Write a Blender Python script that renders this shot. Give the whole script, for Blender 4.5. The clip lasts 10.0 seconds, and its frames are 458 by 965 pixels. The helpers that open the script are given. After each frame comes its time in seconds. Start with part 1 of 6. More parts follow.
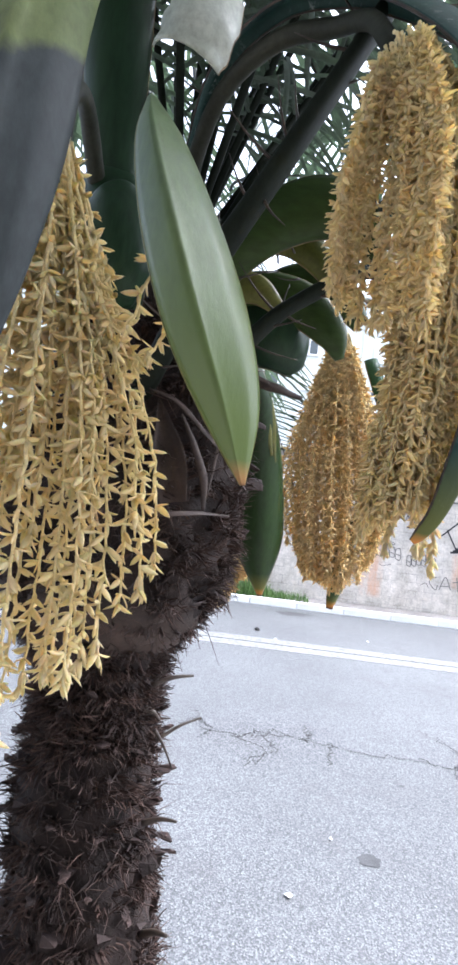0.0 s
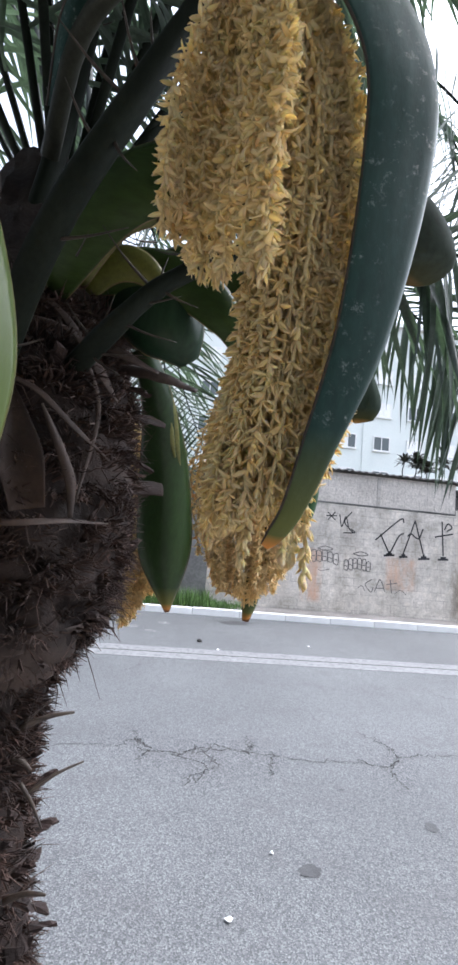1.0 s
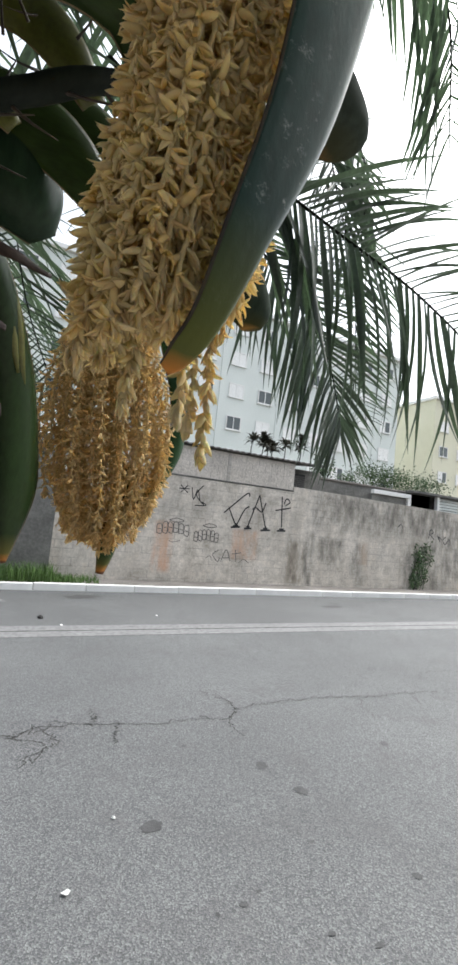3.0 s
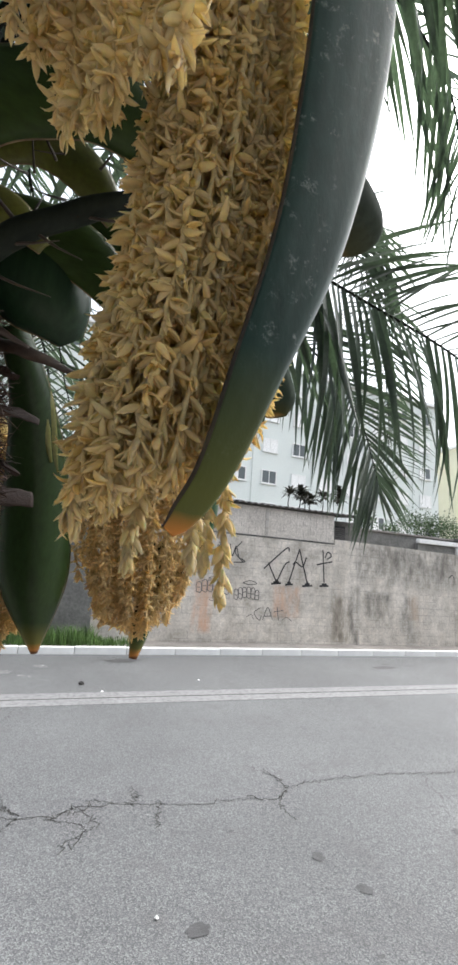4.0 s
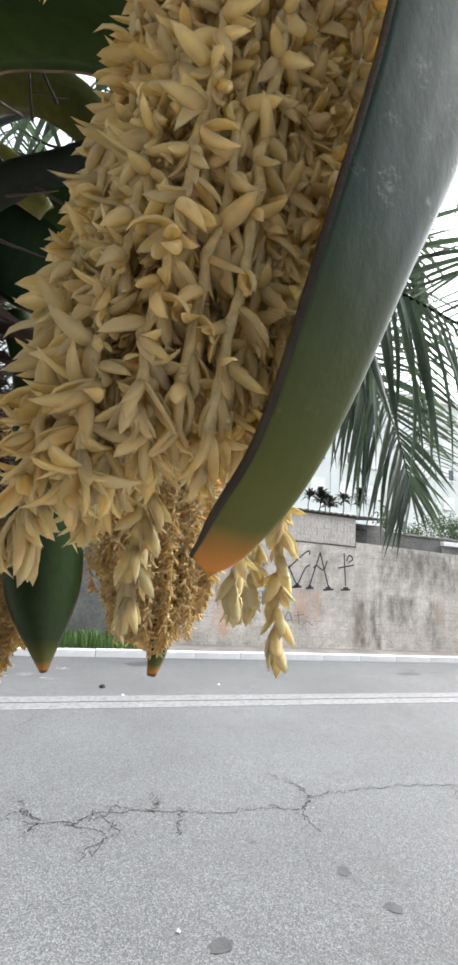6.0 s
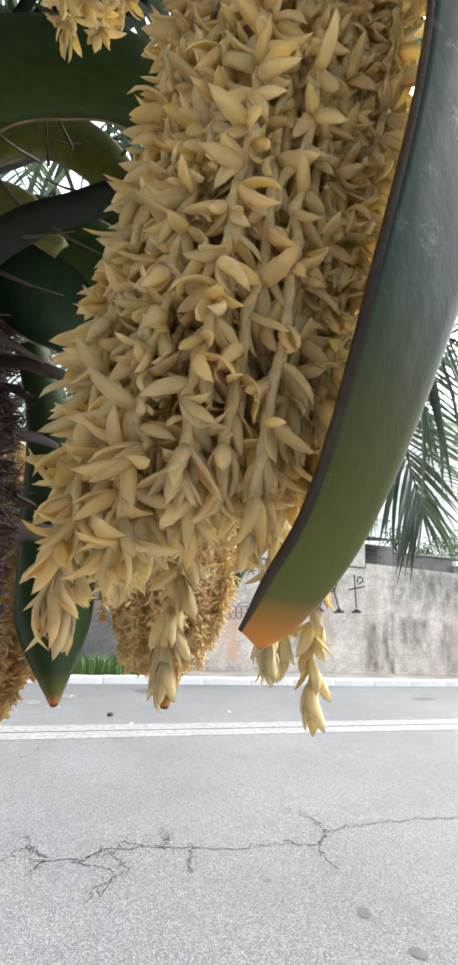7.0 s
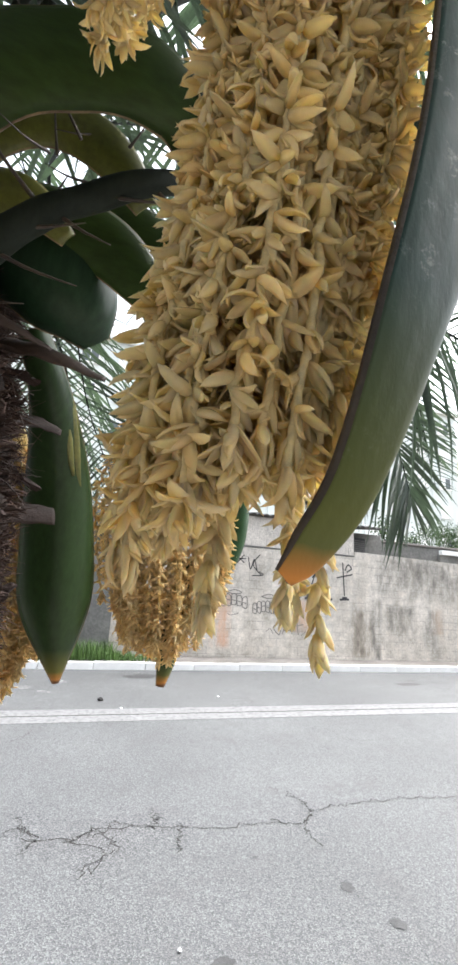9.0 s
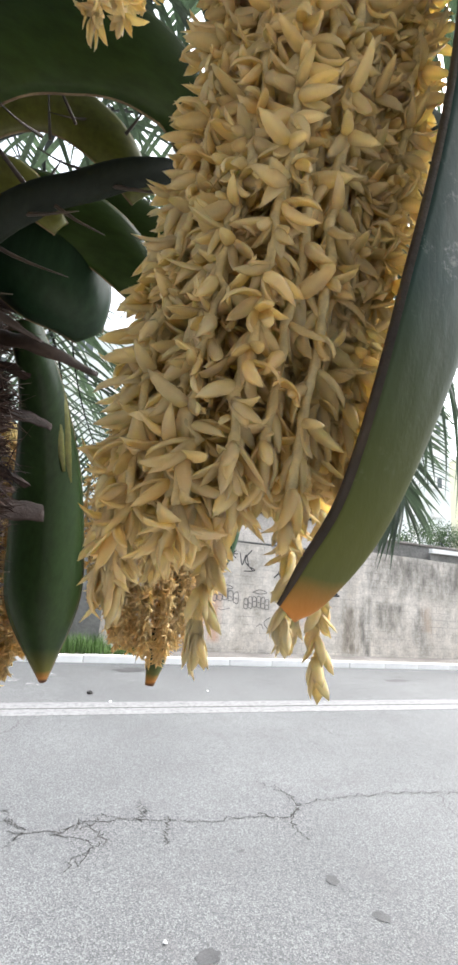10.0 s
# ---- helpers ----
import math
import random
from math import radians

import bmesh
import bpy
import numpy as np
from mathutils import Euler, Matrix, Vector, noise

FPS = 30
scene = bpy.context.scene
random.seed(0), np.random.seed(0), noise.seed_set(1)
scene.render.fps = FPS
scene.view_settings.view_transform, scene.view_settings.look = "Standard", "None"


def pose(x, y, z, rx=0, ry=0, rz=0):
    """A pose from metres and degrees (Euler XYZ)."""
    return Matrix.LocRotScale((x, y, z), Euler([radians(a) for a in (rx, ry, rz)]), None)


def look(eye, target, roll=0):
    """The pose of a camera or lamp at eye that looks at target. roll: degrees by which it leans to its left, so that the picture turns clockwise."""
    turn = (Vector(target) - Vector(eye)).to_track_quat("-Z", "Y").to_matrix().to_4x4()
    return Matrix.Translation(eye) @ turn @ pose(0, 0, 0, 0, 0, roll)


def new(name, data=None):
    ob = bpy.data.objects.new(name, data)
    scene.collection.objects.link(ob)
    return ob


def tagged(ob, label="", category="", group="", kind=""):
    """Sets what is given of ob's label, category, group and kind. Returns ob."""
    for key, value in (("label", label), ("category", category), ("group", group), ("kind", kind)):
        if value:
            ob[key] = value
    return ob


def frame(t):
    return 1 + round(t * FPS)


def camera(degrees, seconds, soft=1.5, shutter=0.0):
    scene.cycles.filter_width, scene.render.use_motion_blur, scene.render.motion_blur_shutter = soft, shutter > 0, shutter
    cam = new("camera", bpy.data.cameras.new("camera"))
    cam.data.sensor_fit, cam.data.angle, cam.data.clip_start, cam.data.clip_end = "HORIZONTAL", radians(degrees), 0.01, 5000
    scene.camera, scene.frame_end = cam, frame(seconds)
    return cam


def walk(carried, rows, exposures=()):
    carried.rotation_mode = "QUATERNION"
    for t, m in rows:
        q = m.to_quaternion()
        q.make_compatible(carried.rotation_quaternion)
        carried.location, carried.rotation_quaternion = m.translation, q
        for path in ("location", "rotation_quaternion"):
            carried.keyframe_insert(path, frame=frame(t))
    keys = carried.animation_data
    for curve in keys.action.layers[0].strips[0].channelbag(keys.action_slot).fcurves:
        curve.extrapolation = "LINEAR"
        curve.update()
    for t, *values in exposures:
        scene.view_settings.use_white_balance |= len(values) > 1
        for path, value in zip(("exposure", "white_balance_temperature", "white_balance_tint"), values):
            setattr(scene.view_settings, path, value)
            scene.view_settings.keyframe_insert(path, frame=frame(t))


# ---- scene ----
cam = camera(54.7, 10.0, soft=3.1)
PATH = [
    (0, (0.401, 0.233, 1.71), (0.372, 2.226, 1.873), 7.0),
    (0.5, (0.429, 0.228, 1.71), (0.622, 2.21, 1.901), 6.1),
    (1, (0.456, 0.284, 1.713), (0.677, 2.257, 1.947), 5.3),
    (1.5, (0.462, 0.338, 1.718), (0.732, 2.301, 1.987), 6.1),
    (2, (0.464, 0.372, 1.697), (0.826, 2.322, 1.955), 8.0),
    (2.5, (0.474, 0.367, 1.672), (1.235, 2.214, 1.774), 5.0),
    (2.7, (0.465, 0.342, 1.666), (1.331, 2.141, 1.781), 5.9),
    (3.8, (0.457, 0.35, 1.7), (1.187, 2.168, 2.1), 4.7),
    (4, (0.468, 0.352, 1.701), (1.14, 2.191, 2.109), 4.1),
    (4.5, (0.469, 0.37, 1.71), (1.03, 2.239, 2.149), 4.0),
    (5, (0.475, 0.389, 1.707), (1.034, 2.261, 2.134), 3.5),
    (5.5, (0.478, 0.397, 1.709), (1.069, 2.264, 2.114), 3.7),
    (5.7, (0.478, 0.4, 1.708), (1.076, 2.265, 2.113), 4.1),
    (7, (0.473, 0.405, 1.714), (1.02, 2.26, 2.221), 3.7),
    (7.5, (0.474, 0.41, 1.709), (0.993, 2.266, 2.244), 2.8),
    (8, (0.475, 0.405, 1.712), (0.993, 2.261, 2.246), 3.2),
    (8.5, (0.466, 0.4, 1.709), (1.037, 2.251, 2.21), 4.4),
    (9, (0.463, 0.395, 1.708), (1.058, 2.249, 2.167), 3.9),
    (9.5, (0.463, 0.389, 1.708), (1.095, 2.233, 2.154), 4.3),
    (10, (0.464, 0.401, 1.713), (1.091, 2.249, 2.153), 4.7),
]
walk(cam, [(t, look(eye, target, roll)) for t, eye, target, roll in PATH], [
    (0.0, 2.58, 5680, 12), (0.5, 2.12, 5650, 12), (1.0, 1.95, 5780, 11), (1.5, 2.33, 6100, 10), (2.0, 2.33, 6150, 9), (2.5, 1.42, 6250, 6), (4.0, 1.7, 6300, 8), (4.5, 1.85, 6300, 8), (5.5, 1.95, 6300, 8), (7.0, 2.35, 6300, 8), (7.5, 2.45, 6300, 8), (8.5, 2.35, 6300, 8), (9.5, 2.22, 6300, 8), (10.0, 2.3, 6300, 8)])

# ---- light ----
world = bpy.data.worlds.new("world")
scene.world = world
world.use_nodes = True
wn = world.node_tree
sky = wn.nodes.new("ShaderNodeTexSky")
sky.sky_type, sky.sun_disc = "NISHITA", False
sky.sun_elevation, sky.sun_rotation = radians(58), radians(80)
sky.air_density, sky.dust_density, sky.ozone_density = 1.0, 6.0, 1.0
pale = wn.nodes.new("ShaderNodeHueSaturation")
pale.inputs["Saturation"].default_value = 0.35
wn.links.new(sky.outputs[0], pale.inputs["Color"])
wn.links.new(pale.outputs[0], wn.nodes["Background"].inputs["Color"])
wn.nodes["Background"].inputs["Strength"].default_value = 0.15

sun_lamp = bpy.data.lights.new("sun", "SUN")
sun_lamp.energy, sun_lamp.angle, sun_lamp.color = 0.25, radians(30), (1.0, 0.97, 0.93)
sun = new("sun", sun_lamp)
SUN_FROM = Vector((math.sin(radians(80)) * math.cos(radians(58)), math.cos(radians(80)) * math.cos(radians(58)), math.sin(radians(58))))
sun.matrix_world = look(SUN_FROM * 60, (0, 0, 0))


# ---- materials ----
def material(name):
    m = bpy.data.materials.new(name)
    m.use_nodes = True
    return m, m.node_tree, m.node_tree.nodes["Principled BSDF"]


def node(tree, kind, **values):
    n = tree.nodes.new(kind)
    for key, v in values.items():
        n.inputs[key.replace("_", " ")].default_value = v
    return n


def coords(tree):
    return tree.nodes.new("ShaderNodeTexCoord").outputs["Object"]


def noise_tex(tree, scale, detail=4.0, rough=0.55, stretch=None):
    n = node(tree, "ShaderNodeTexNoise", Scale=scale, Detail=detail, Roughness=rough)
    src = coords(tree)
    if stretch:
        mp = tree.nodes.new("ShaderNodeMapping")
        mp.inputs["Scale"].default_value = stretch
        tree.links.new(src, mp.inputs["Vector"])
        src = mp.outputs[0]
    tree.links.new(src, n.inputs["Vector"])
    return n.outputs["Fac"]


def ramp(tree, fac, stops):
    r = tree.nodes.new("ShaderNodeValToRGB")
    e = r.color_ramp.elements
    while len(e) < len(stops):
        e.new(0.5)
    for i, (p, c) in enumerate(stops):
        e[i].position, e[i].color = p, (*c, 1)
    tree.links.new(fac, r.inputs[0])
    return r.outputs[0]


def mix(tree, fac, a, b, mode="MIX"):
    n = tree.nodes.new("ShaderNodeMix")
    n.data_type, n.blend_type = "RGBA", mode
    for slot, v in ((0, fac), (6, a), (7, b)):
        if isinstance(v, (int, float)):
            n.inputs[slot].default_value = v
        elif isinstance(v, tuple):
            n.inputs[slot].default_value = (*v, 1)
        else:
            tree.links.new(v, n.inputs[slot])
    return n.outputs[2]


def bump(tree, bsdf, height, strength, distance):
    b = node(tree, "ShaderNodeBump", Strength=strength, Distance=distance)
    tree.links.new(height, b.inputs["Height"])
    tree.links.new(b.outputs[0], bsdf.inputs["Normal"])


def two_scale(name, stops, big, small, rough, bump_d=0.001, bump_s=0.4, stretch=None, fine=None, spec=0.5, vary=0.0, per_island=False, sss=0.0, sss_colour=(1, 0.5, 0.25), sss_scale=0.003, thin=0.0, thin_tint=(1.25, 1.5, 0.9)):
    """A surface with a broad colour ramp, fine grain over it and fine relief."""
    m, t, b = material(name)
    n1, n2 = noise_tex(t, big, 5, 0.6, stretch), noise_tex(t, small, 6, 0.65, stretch)
    col = ramp(t, n1, stops)
    grain = ramp(t, n2, [(0.3, (0.72, 0.72, 0.72)), (0.7, (1.2, 1.2, 1.2))] if fine is None else fine)
    col = mix(t, 1.0, col, grain, "MULTIPLY")
    if vary:
        if per_island:
            src = t.nodes.new("ShaderNodeNewGeometry").outputs["Random Per Island"]
        else:
            src = t.nodes.new("ShaderNodeObjectInfo").outputs["Random"]
        tone = ramp(t, src, [(0.0, (1 - vary,) * 3), (1.0, (1 + vary * 0.6,) * 3)])
        col = mix(t, 1.0, col, tone, "MULTIPLY")
    t.links.new(col, b.inputs["Base Color"])
    b.inputs["Roughness"].default_value = rough
    b.inputs["Specular IOR Level"].default_value = spec
    if sss:
        b.inputs["Subsurface Weight"].default_value = sss
        b.inputs["Subsurface Radius"].default_value = sss_colour
        b.inputs["Subsurface Scale"].default_value = sss_scale
    bump(t, b, n2, bump_s, bump_d)
    if thin:
        # light shines through thin blades
        back = node(t, "ShaderNodeBsdfTranslucent")
        t.links.new(mix(t, 1.0, col, thin_tint, "MULTIPLY"), back.inputs["Color"])
        both = node(t, "ShaderNodeMixShader", Fac=thin)
        t.links.new(b.outputs[0], both.inputs[1])
        t.links.new(back.outputs[0], both.inputs[2])
        t.links.new(both.outputs[0], t.nodes["Material Output"].inputs["Surface"])
    return m


FLORET = two_scale("cream floret", [(0.35, (0.968, 0.84, 0.50)), (0.6, (0.978, 0.90, 0.62))], 60, 420, 0.5, 0.0004, 0.25, fine=[(0.3, (0.92, 0.92, 0.9)), (0.7, (1.06, 1.06, 1.04))], vary=0.12, per_island=True, spec=0.15, sss=0.25, sss_colour=(1.0, 0.5, 0.2), sss_scale=0.003, thin=0.54, thin_tint=(1.0, 0.90, 0.65))
FLORET_OLD = two_scale("tan floret", [(0.35, (0.98, 0.81, 0.47)), (0.6, (0.985, 0.875, 0.60))], 40, 300, 0.6, 0.0004, 0.25, vary=0.12, per_island=True, spec=0.15, thin=0.55, thin_tint=(1.0, 0.92, 0.70))
FLORET_GREENISH = two_scale("yellow floret", [(0.35, (0.95, 0.785, 0.43)), (0.6, (0.96, 0.845, 0.54))], 60, 420, 0.55, 0.0004, 0.25, fine=[(0.3, (0.92, 0.92, 0.9)), (0.7, (1.06, 1.06, 1.04))], vary=0.10, per_island=True, spec=0.2, sss=0.3, sss_colour=(1.0, 0.5, 0.2), thin=0.4, thin_tint=(1.0, 0.95, 0.74))
RACHILLA = two_scale("pale rachilla", [(0.35, (0.90, 0.80, 0.46)), (0.65, (0.95, 0.88, 0.58))], 40, 400, 0.55, 0.0003, 0.2, spec=0.2, thin=0.45, thin_tint=(1.0, 0.9, 0.65))
PEDUNCLE = two_scale("olive peduncle", [(0.3, (0.018, 0.020, 0.014)), (0.7, (0.042, 0.044, 0.031))], 18, 260, 0.6, 0.0005, 0.4, spec=0.2)
SPATHE_GREEN = two_scale("dark green spathe", [(0.3, (0.010, 0.027, 0.014)), (0.7, (0.024, 0.050, 0.024))], 12, 200, 0.38, 0.0004, 0.3, stretch=(1, 1, 0.2), spec=0.2)
SPATHE_OLIVE = two_scale("olive green spathe", [(0.3, (0.025, 0.045, 0.010)), (0.7, (0.046, 0.078, 0.020))], 12, 200, 0.4, 0.0004, 0.3, stretch=(0.3, 1, 1), spec=0.2)
SPATHE_YELLOW = two_scale("yellow-green leaf base", [(0.3, (0.075, 0.085, 0.014)), (0.7, (0.150, 0.150, 0.030))], 14, 220, 0.4, 0.0004, 0.3)
SPATHE_WHITE = two_scale("whitish torn spathe", [(0.3, (0.30, 0.33, 0.27)), (0.7, (0.45, 0.47, 0.41))], 20, 220, 0.4, 0.0005, 0.3)


def tipped(name, stops, z_tip, rust, yellow, rough=0.5, bloom=0.0, rust_colour=(0.50, 0.22, 0.05), yellow_colour=(0.17, 0.16, 0.04), spec=0.22):
    """Spathe skin that yellows towards its lower end and is rusty at the very tip. rust, yellow: how far up from the tip, in metres."""
    m, t, b = material(name)
    fine_n = noise_tex(t, 230, 6, 0.65, (1, 1, 0.4))
    col = ramp(t, noise_tex(t, 13, 5, 0.6, (1, 1, 0.3)), stops)
    col = mix(t, 1.0, col, ramp(t, fine_n, [(0.3, (0.78, 0.78, 0.78)), (0.7, (1.16, 1.16, 1.16))]), "MULTIPLY")
    if bloom:
        spots = ramp(t, noise_tex(t, 190, 8, 0.8), [(0.56, (0, 0, 0)), (0.66, (bloom,) * 3)])
        patch = ramp(t, noise_tex(t, 26, 4, 0.6), [(0.42, (0, 0, 0)), (0.62, (1, 1, 1))])
        col = mix(t, mix(t, 1.0, spots, patch, "MULTIPLY"), col, (0.36, 0.40, 0.38))
    sep = t.nodes.new("ShaderNodeSeparateXYZ")
    t.links.new(coords(t), sep.inputs[0])
    wob = node(t, "ShaderNodeMath", )
    wob.operation = "MULTIPLY_ADD"
    t.links.new(noise_tex(t, 70, 4, 0.6), wob.inputs[0])
    wob.inputs[1].default_value = rust * 0.5
    t.links.new(sep.outputs["Z"], wob.inputs[2])
    for lo, hi, c in ((yellow * 0.25, yellow, yellow_colour), (rust * 0.7, rust * 1.5, rust_colour), (rust * 0.35, rust * 0.6, (0.13, 0.05, 0.02))):
        r = t.nodes.new("ShaderNodeMapRange")
        r.inputs["From Min"].default_value, r.inputs["From Max"].default_value = z_tip + hi, z_tip + lo
        t.links.new(wob.outputs[0], r.inputs["Value"])
        col = mix(t, r.outputs[0], col, c)
    t.links.new(col, b.inputs["Base Color"])
    b.inputs["Roughness"].default_value = rough
    b.inputs["Specular IOR Level"].default_value = spec
    bump(t, b, fine_n, 0.35, 0.0005)
    return m


def two_tone_spathe():
    """Dull grey skin, pale green above a slanting stained border."""
    m, t, b = material("dull grey spathe, pale green above")
    fine_n = noise_tex(t, 230, 6, 0.65, (1, 1, 0.4))
    grey = ramp(t, noise_tex(t, 13, 5, 0.6, (1, 1, 0.3)), [(0.3, (0.026, 0.032, 0.034)), (0.7, (0.052, 0.060, 0.060))])
    pale = ramp(t, noise_tex(t, 16, 5, 0.6, (1, 1, 0.3)), [(0.3, (0.095, 0.125, 0.045)), (0.7, (0.175, 0.200, 0.085))])
    sep = t.nodes.new("ShaderNodeSeparateXYZ")
    t.links.new(coords(t), sep.inputs[0])
    slant = node(t, "ShaderNodeMath")
    slant.operation = "MULTIPLY_ADD"
    t.links.new(sep.outputs["X"], slant.inputs[0])
    slant.inputs[1].default_value = -0.95
    t.links.new(sep.outputs["Z"], slant.inputs[2])
    wob = node(t, "ShaderNodeMath")
    wob.operation = "MULTIPLY_ADD"
    t.links.new(noise_tex(t, 60, 4, 0.6), wob.inputs[0])
    wob.inputs[1].default_value = 0.014
    t.links.new(slant.outputs[0], wob.inputs[2])
    r = t.nodes.new("ShaderNodeMapRange")
    r.inputs["From Min"].default_value, r.inputs["From Max"].default_value = 1.576, 1.583
    t.links.new(wob.outputs[0], r.inputs["Value"])
    col = mix(t, r.outputs[0], grey, pale)
    col = mix(t, 1.0, col, ramp(t, fine_n, [(0.3, (0.78, 0.78, 0.78)), (0.7, (1.16, 1.16, 1.16))]), "MULTIPLY")
    t.links.new(col, b.inputs["Base Color"])
    b.inputs["Roughness"].default_value = 0.6
    b.inputs["Specular IOR Level"].default_value = 0.25
    bump(t, b, fine_n, 0.35, 0.0005)
    return m


MARGIN = two_scale("brown papery margin", [(0.3, (0.10, 0.06, 0.035)), (0.7, (0.30, 0.22, 0.12))], 60, 400, 0.7, 0.0005, 0.4)
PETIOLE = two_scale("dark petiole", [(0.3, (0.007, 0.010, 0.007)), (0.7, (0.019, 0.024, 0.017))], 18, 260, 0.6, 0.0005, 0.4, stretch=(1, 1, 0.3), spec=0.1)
THORN = two_scale("dark thorn", [(0.3, (0.02, 0.013, 0.012)), (0.7, (0.07, 0.05, 0.035))], 60, 300, 0.5)
LEAFLET = two_scale("palm leaflet", [(0.3, (0.066, 0.088, 0.076)), (0.7, (0.104, 0.134, 0.110))], 9, 160, 0.4, 0.0003, 0.3, thin=0.32, vary=0.3)
LEAFLETS = two_scale("palm leaflets", [(0.3, (0.066, 0.088, 0.076)), (0.7, (0.104, 0.134, 0.110))], 9, 160, 0.4, 0.0003, 0.3, thin=0.32, vary=0.3, per_island=True)
BARK = two_scale("dark fibrous bark", [(0.3, (0.010, 0.006, 0.005)), (0.7, (0.034, 0.020, 0.015))], 22, 240, 0.85, 0.003, 0.8)
STUB = two_scale("old leaf base", [(0.3, (0.013, 0.0075, 0.006)), (0.55, (0.036, 0.020, 0.016)), (0.78, (0.072, 0.043, 0.034))], 26, 260, 0.8, 0.0015, 0.7, vary=0.4)
FIBRE = two_scale("brown palm fibre", [(0.3, (0.017, 0.009, 0.007)), (0.7, (0.098, 0.056, 0.042))], 30, 200, 0.8, vary=0.6, per_island=True)
DRYLEAF = two_scale("dry leaf sheath", [(0.3, (0.022, 0.013, 0.0095)), (0.7, (0.066, 0.041, 0.030))], 22, 240, 0.7, 0.001, 0.6)


def asphalt():
    m, t, b = material("worn asphalt")
    broad = ramp(t, noise_tex(t, 0.5, 5, 0.6), [(0.3, (0.074, 0.076, 0.078)), (0.7, (0.104, 0.107, 0.109))])
    v = node(t, "ShaderNodeTexVoronoi", Scale=150.0)
    t.links.new(coords(t), v.inputs["Vector"])
    stone = ramp(t, v.outputs["Color"], [(0.1, (0.48, 0.48, 0.48)), (0.5, (0.9, 0.9, 0.9)), (0.95, (1.95, 1.92, 1.88))])
    fine = ramp(t, noise_tex(t, 320, 4, 0.7), [(0.3, (0.7, 0.7, 0.7)), (0.7, (1.2, 1.2, 1.2))])
    col = mix(t, 1.0, mix(t, 1.0, broad, stone, "MULTIPLY"), fine, "MULTIPLY")
    col = mix(t, ramp(t, noise_tex(t, 2.2, 6, 0.7), [(0.52, (0, 0, 0)), (0.72, (0.55, 0.55, 0.55))]), col, (0.062, 0.059, 0.06))
    t.links.new(col, b.inputs["Base Color"])
    b.inputs["Roughness"].default_value = 0.75
    bump(t, b, v.outputs["Distance"], 0.5, 0.004)
    return m


def worn_paint(name, colour, base, cut):
    m, t, b = material(name)
    mask = ramp(t, noise_tex(t, 14, 8, 0.75), [(cut, (0, 0, 0)), (cut + 0.16, (1, 1, 1))])
    stain = ramp(t, noise_tex(t, 1.5, 5, 0.6), [(0.3, (0.78, 0.78, 0.78)), (0.7, (1.02, 1.02, 1.02))])
    t.links.new(mix(t, 1.0, mix(t, mask, base, colour), stain, "MULTIPLY"), b.inputs["Base Color"])
    b.inputs["Roughness"].default_value = 0.7
    bump(t, b, noise_tex(t, 200, 4, 0.7), 0.4, 0.002)
    return m


def box_mask(t, x0, x1, z0, z1, soft):
    """1 inside a soft-edged upright rectangle of the wall, broken by noise."""
    sep = t.nodes.new("ShaderNodeSeparateXYZ")
    t.links.new(coords(t), sep.inputs[0])
    out = None
    for axis, lo, hi in (("X", x0, x1), ("Z", z0, z1)):
        for edge, sign in ((lo, 1), (hi, -1)):
            r = t.nodes.new("ShaderNodeMapRange")
            r.inputs["From Min"].default_value = edge - sign * soft
            r.inputs["From Max"].default_value = edge + sign * soft
            t.links.new(sep.outputs[axis], r.inputs["Value"])
            if out is None:
                out = r.outputs[0]
            else:
                mm = t.nodes.new("ShaderNodeMath")
                mm.operation = "MULTIPLY"
                t.links.new(out, mm.inputs[0])
                t.links.new(r.outputs[0], mm.inputs[1])
                out = mm.outputs[0]
    mm = t.nodes.new("ShaderNodeMath")
    mm.operation = "MULTIPLY"
    t.links.new(out, mm.inputs[0])
    t.links.new(ramp(t, noise_tex(t, 5.0, 8, 0.72, (1, 1, 0.35)), [(0.36, (0, 0, 0)), (0.68, (1, 1, 1))]), mm.inputs[1])
    return mm.outputs[0]


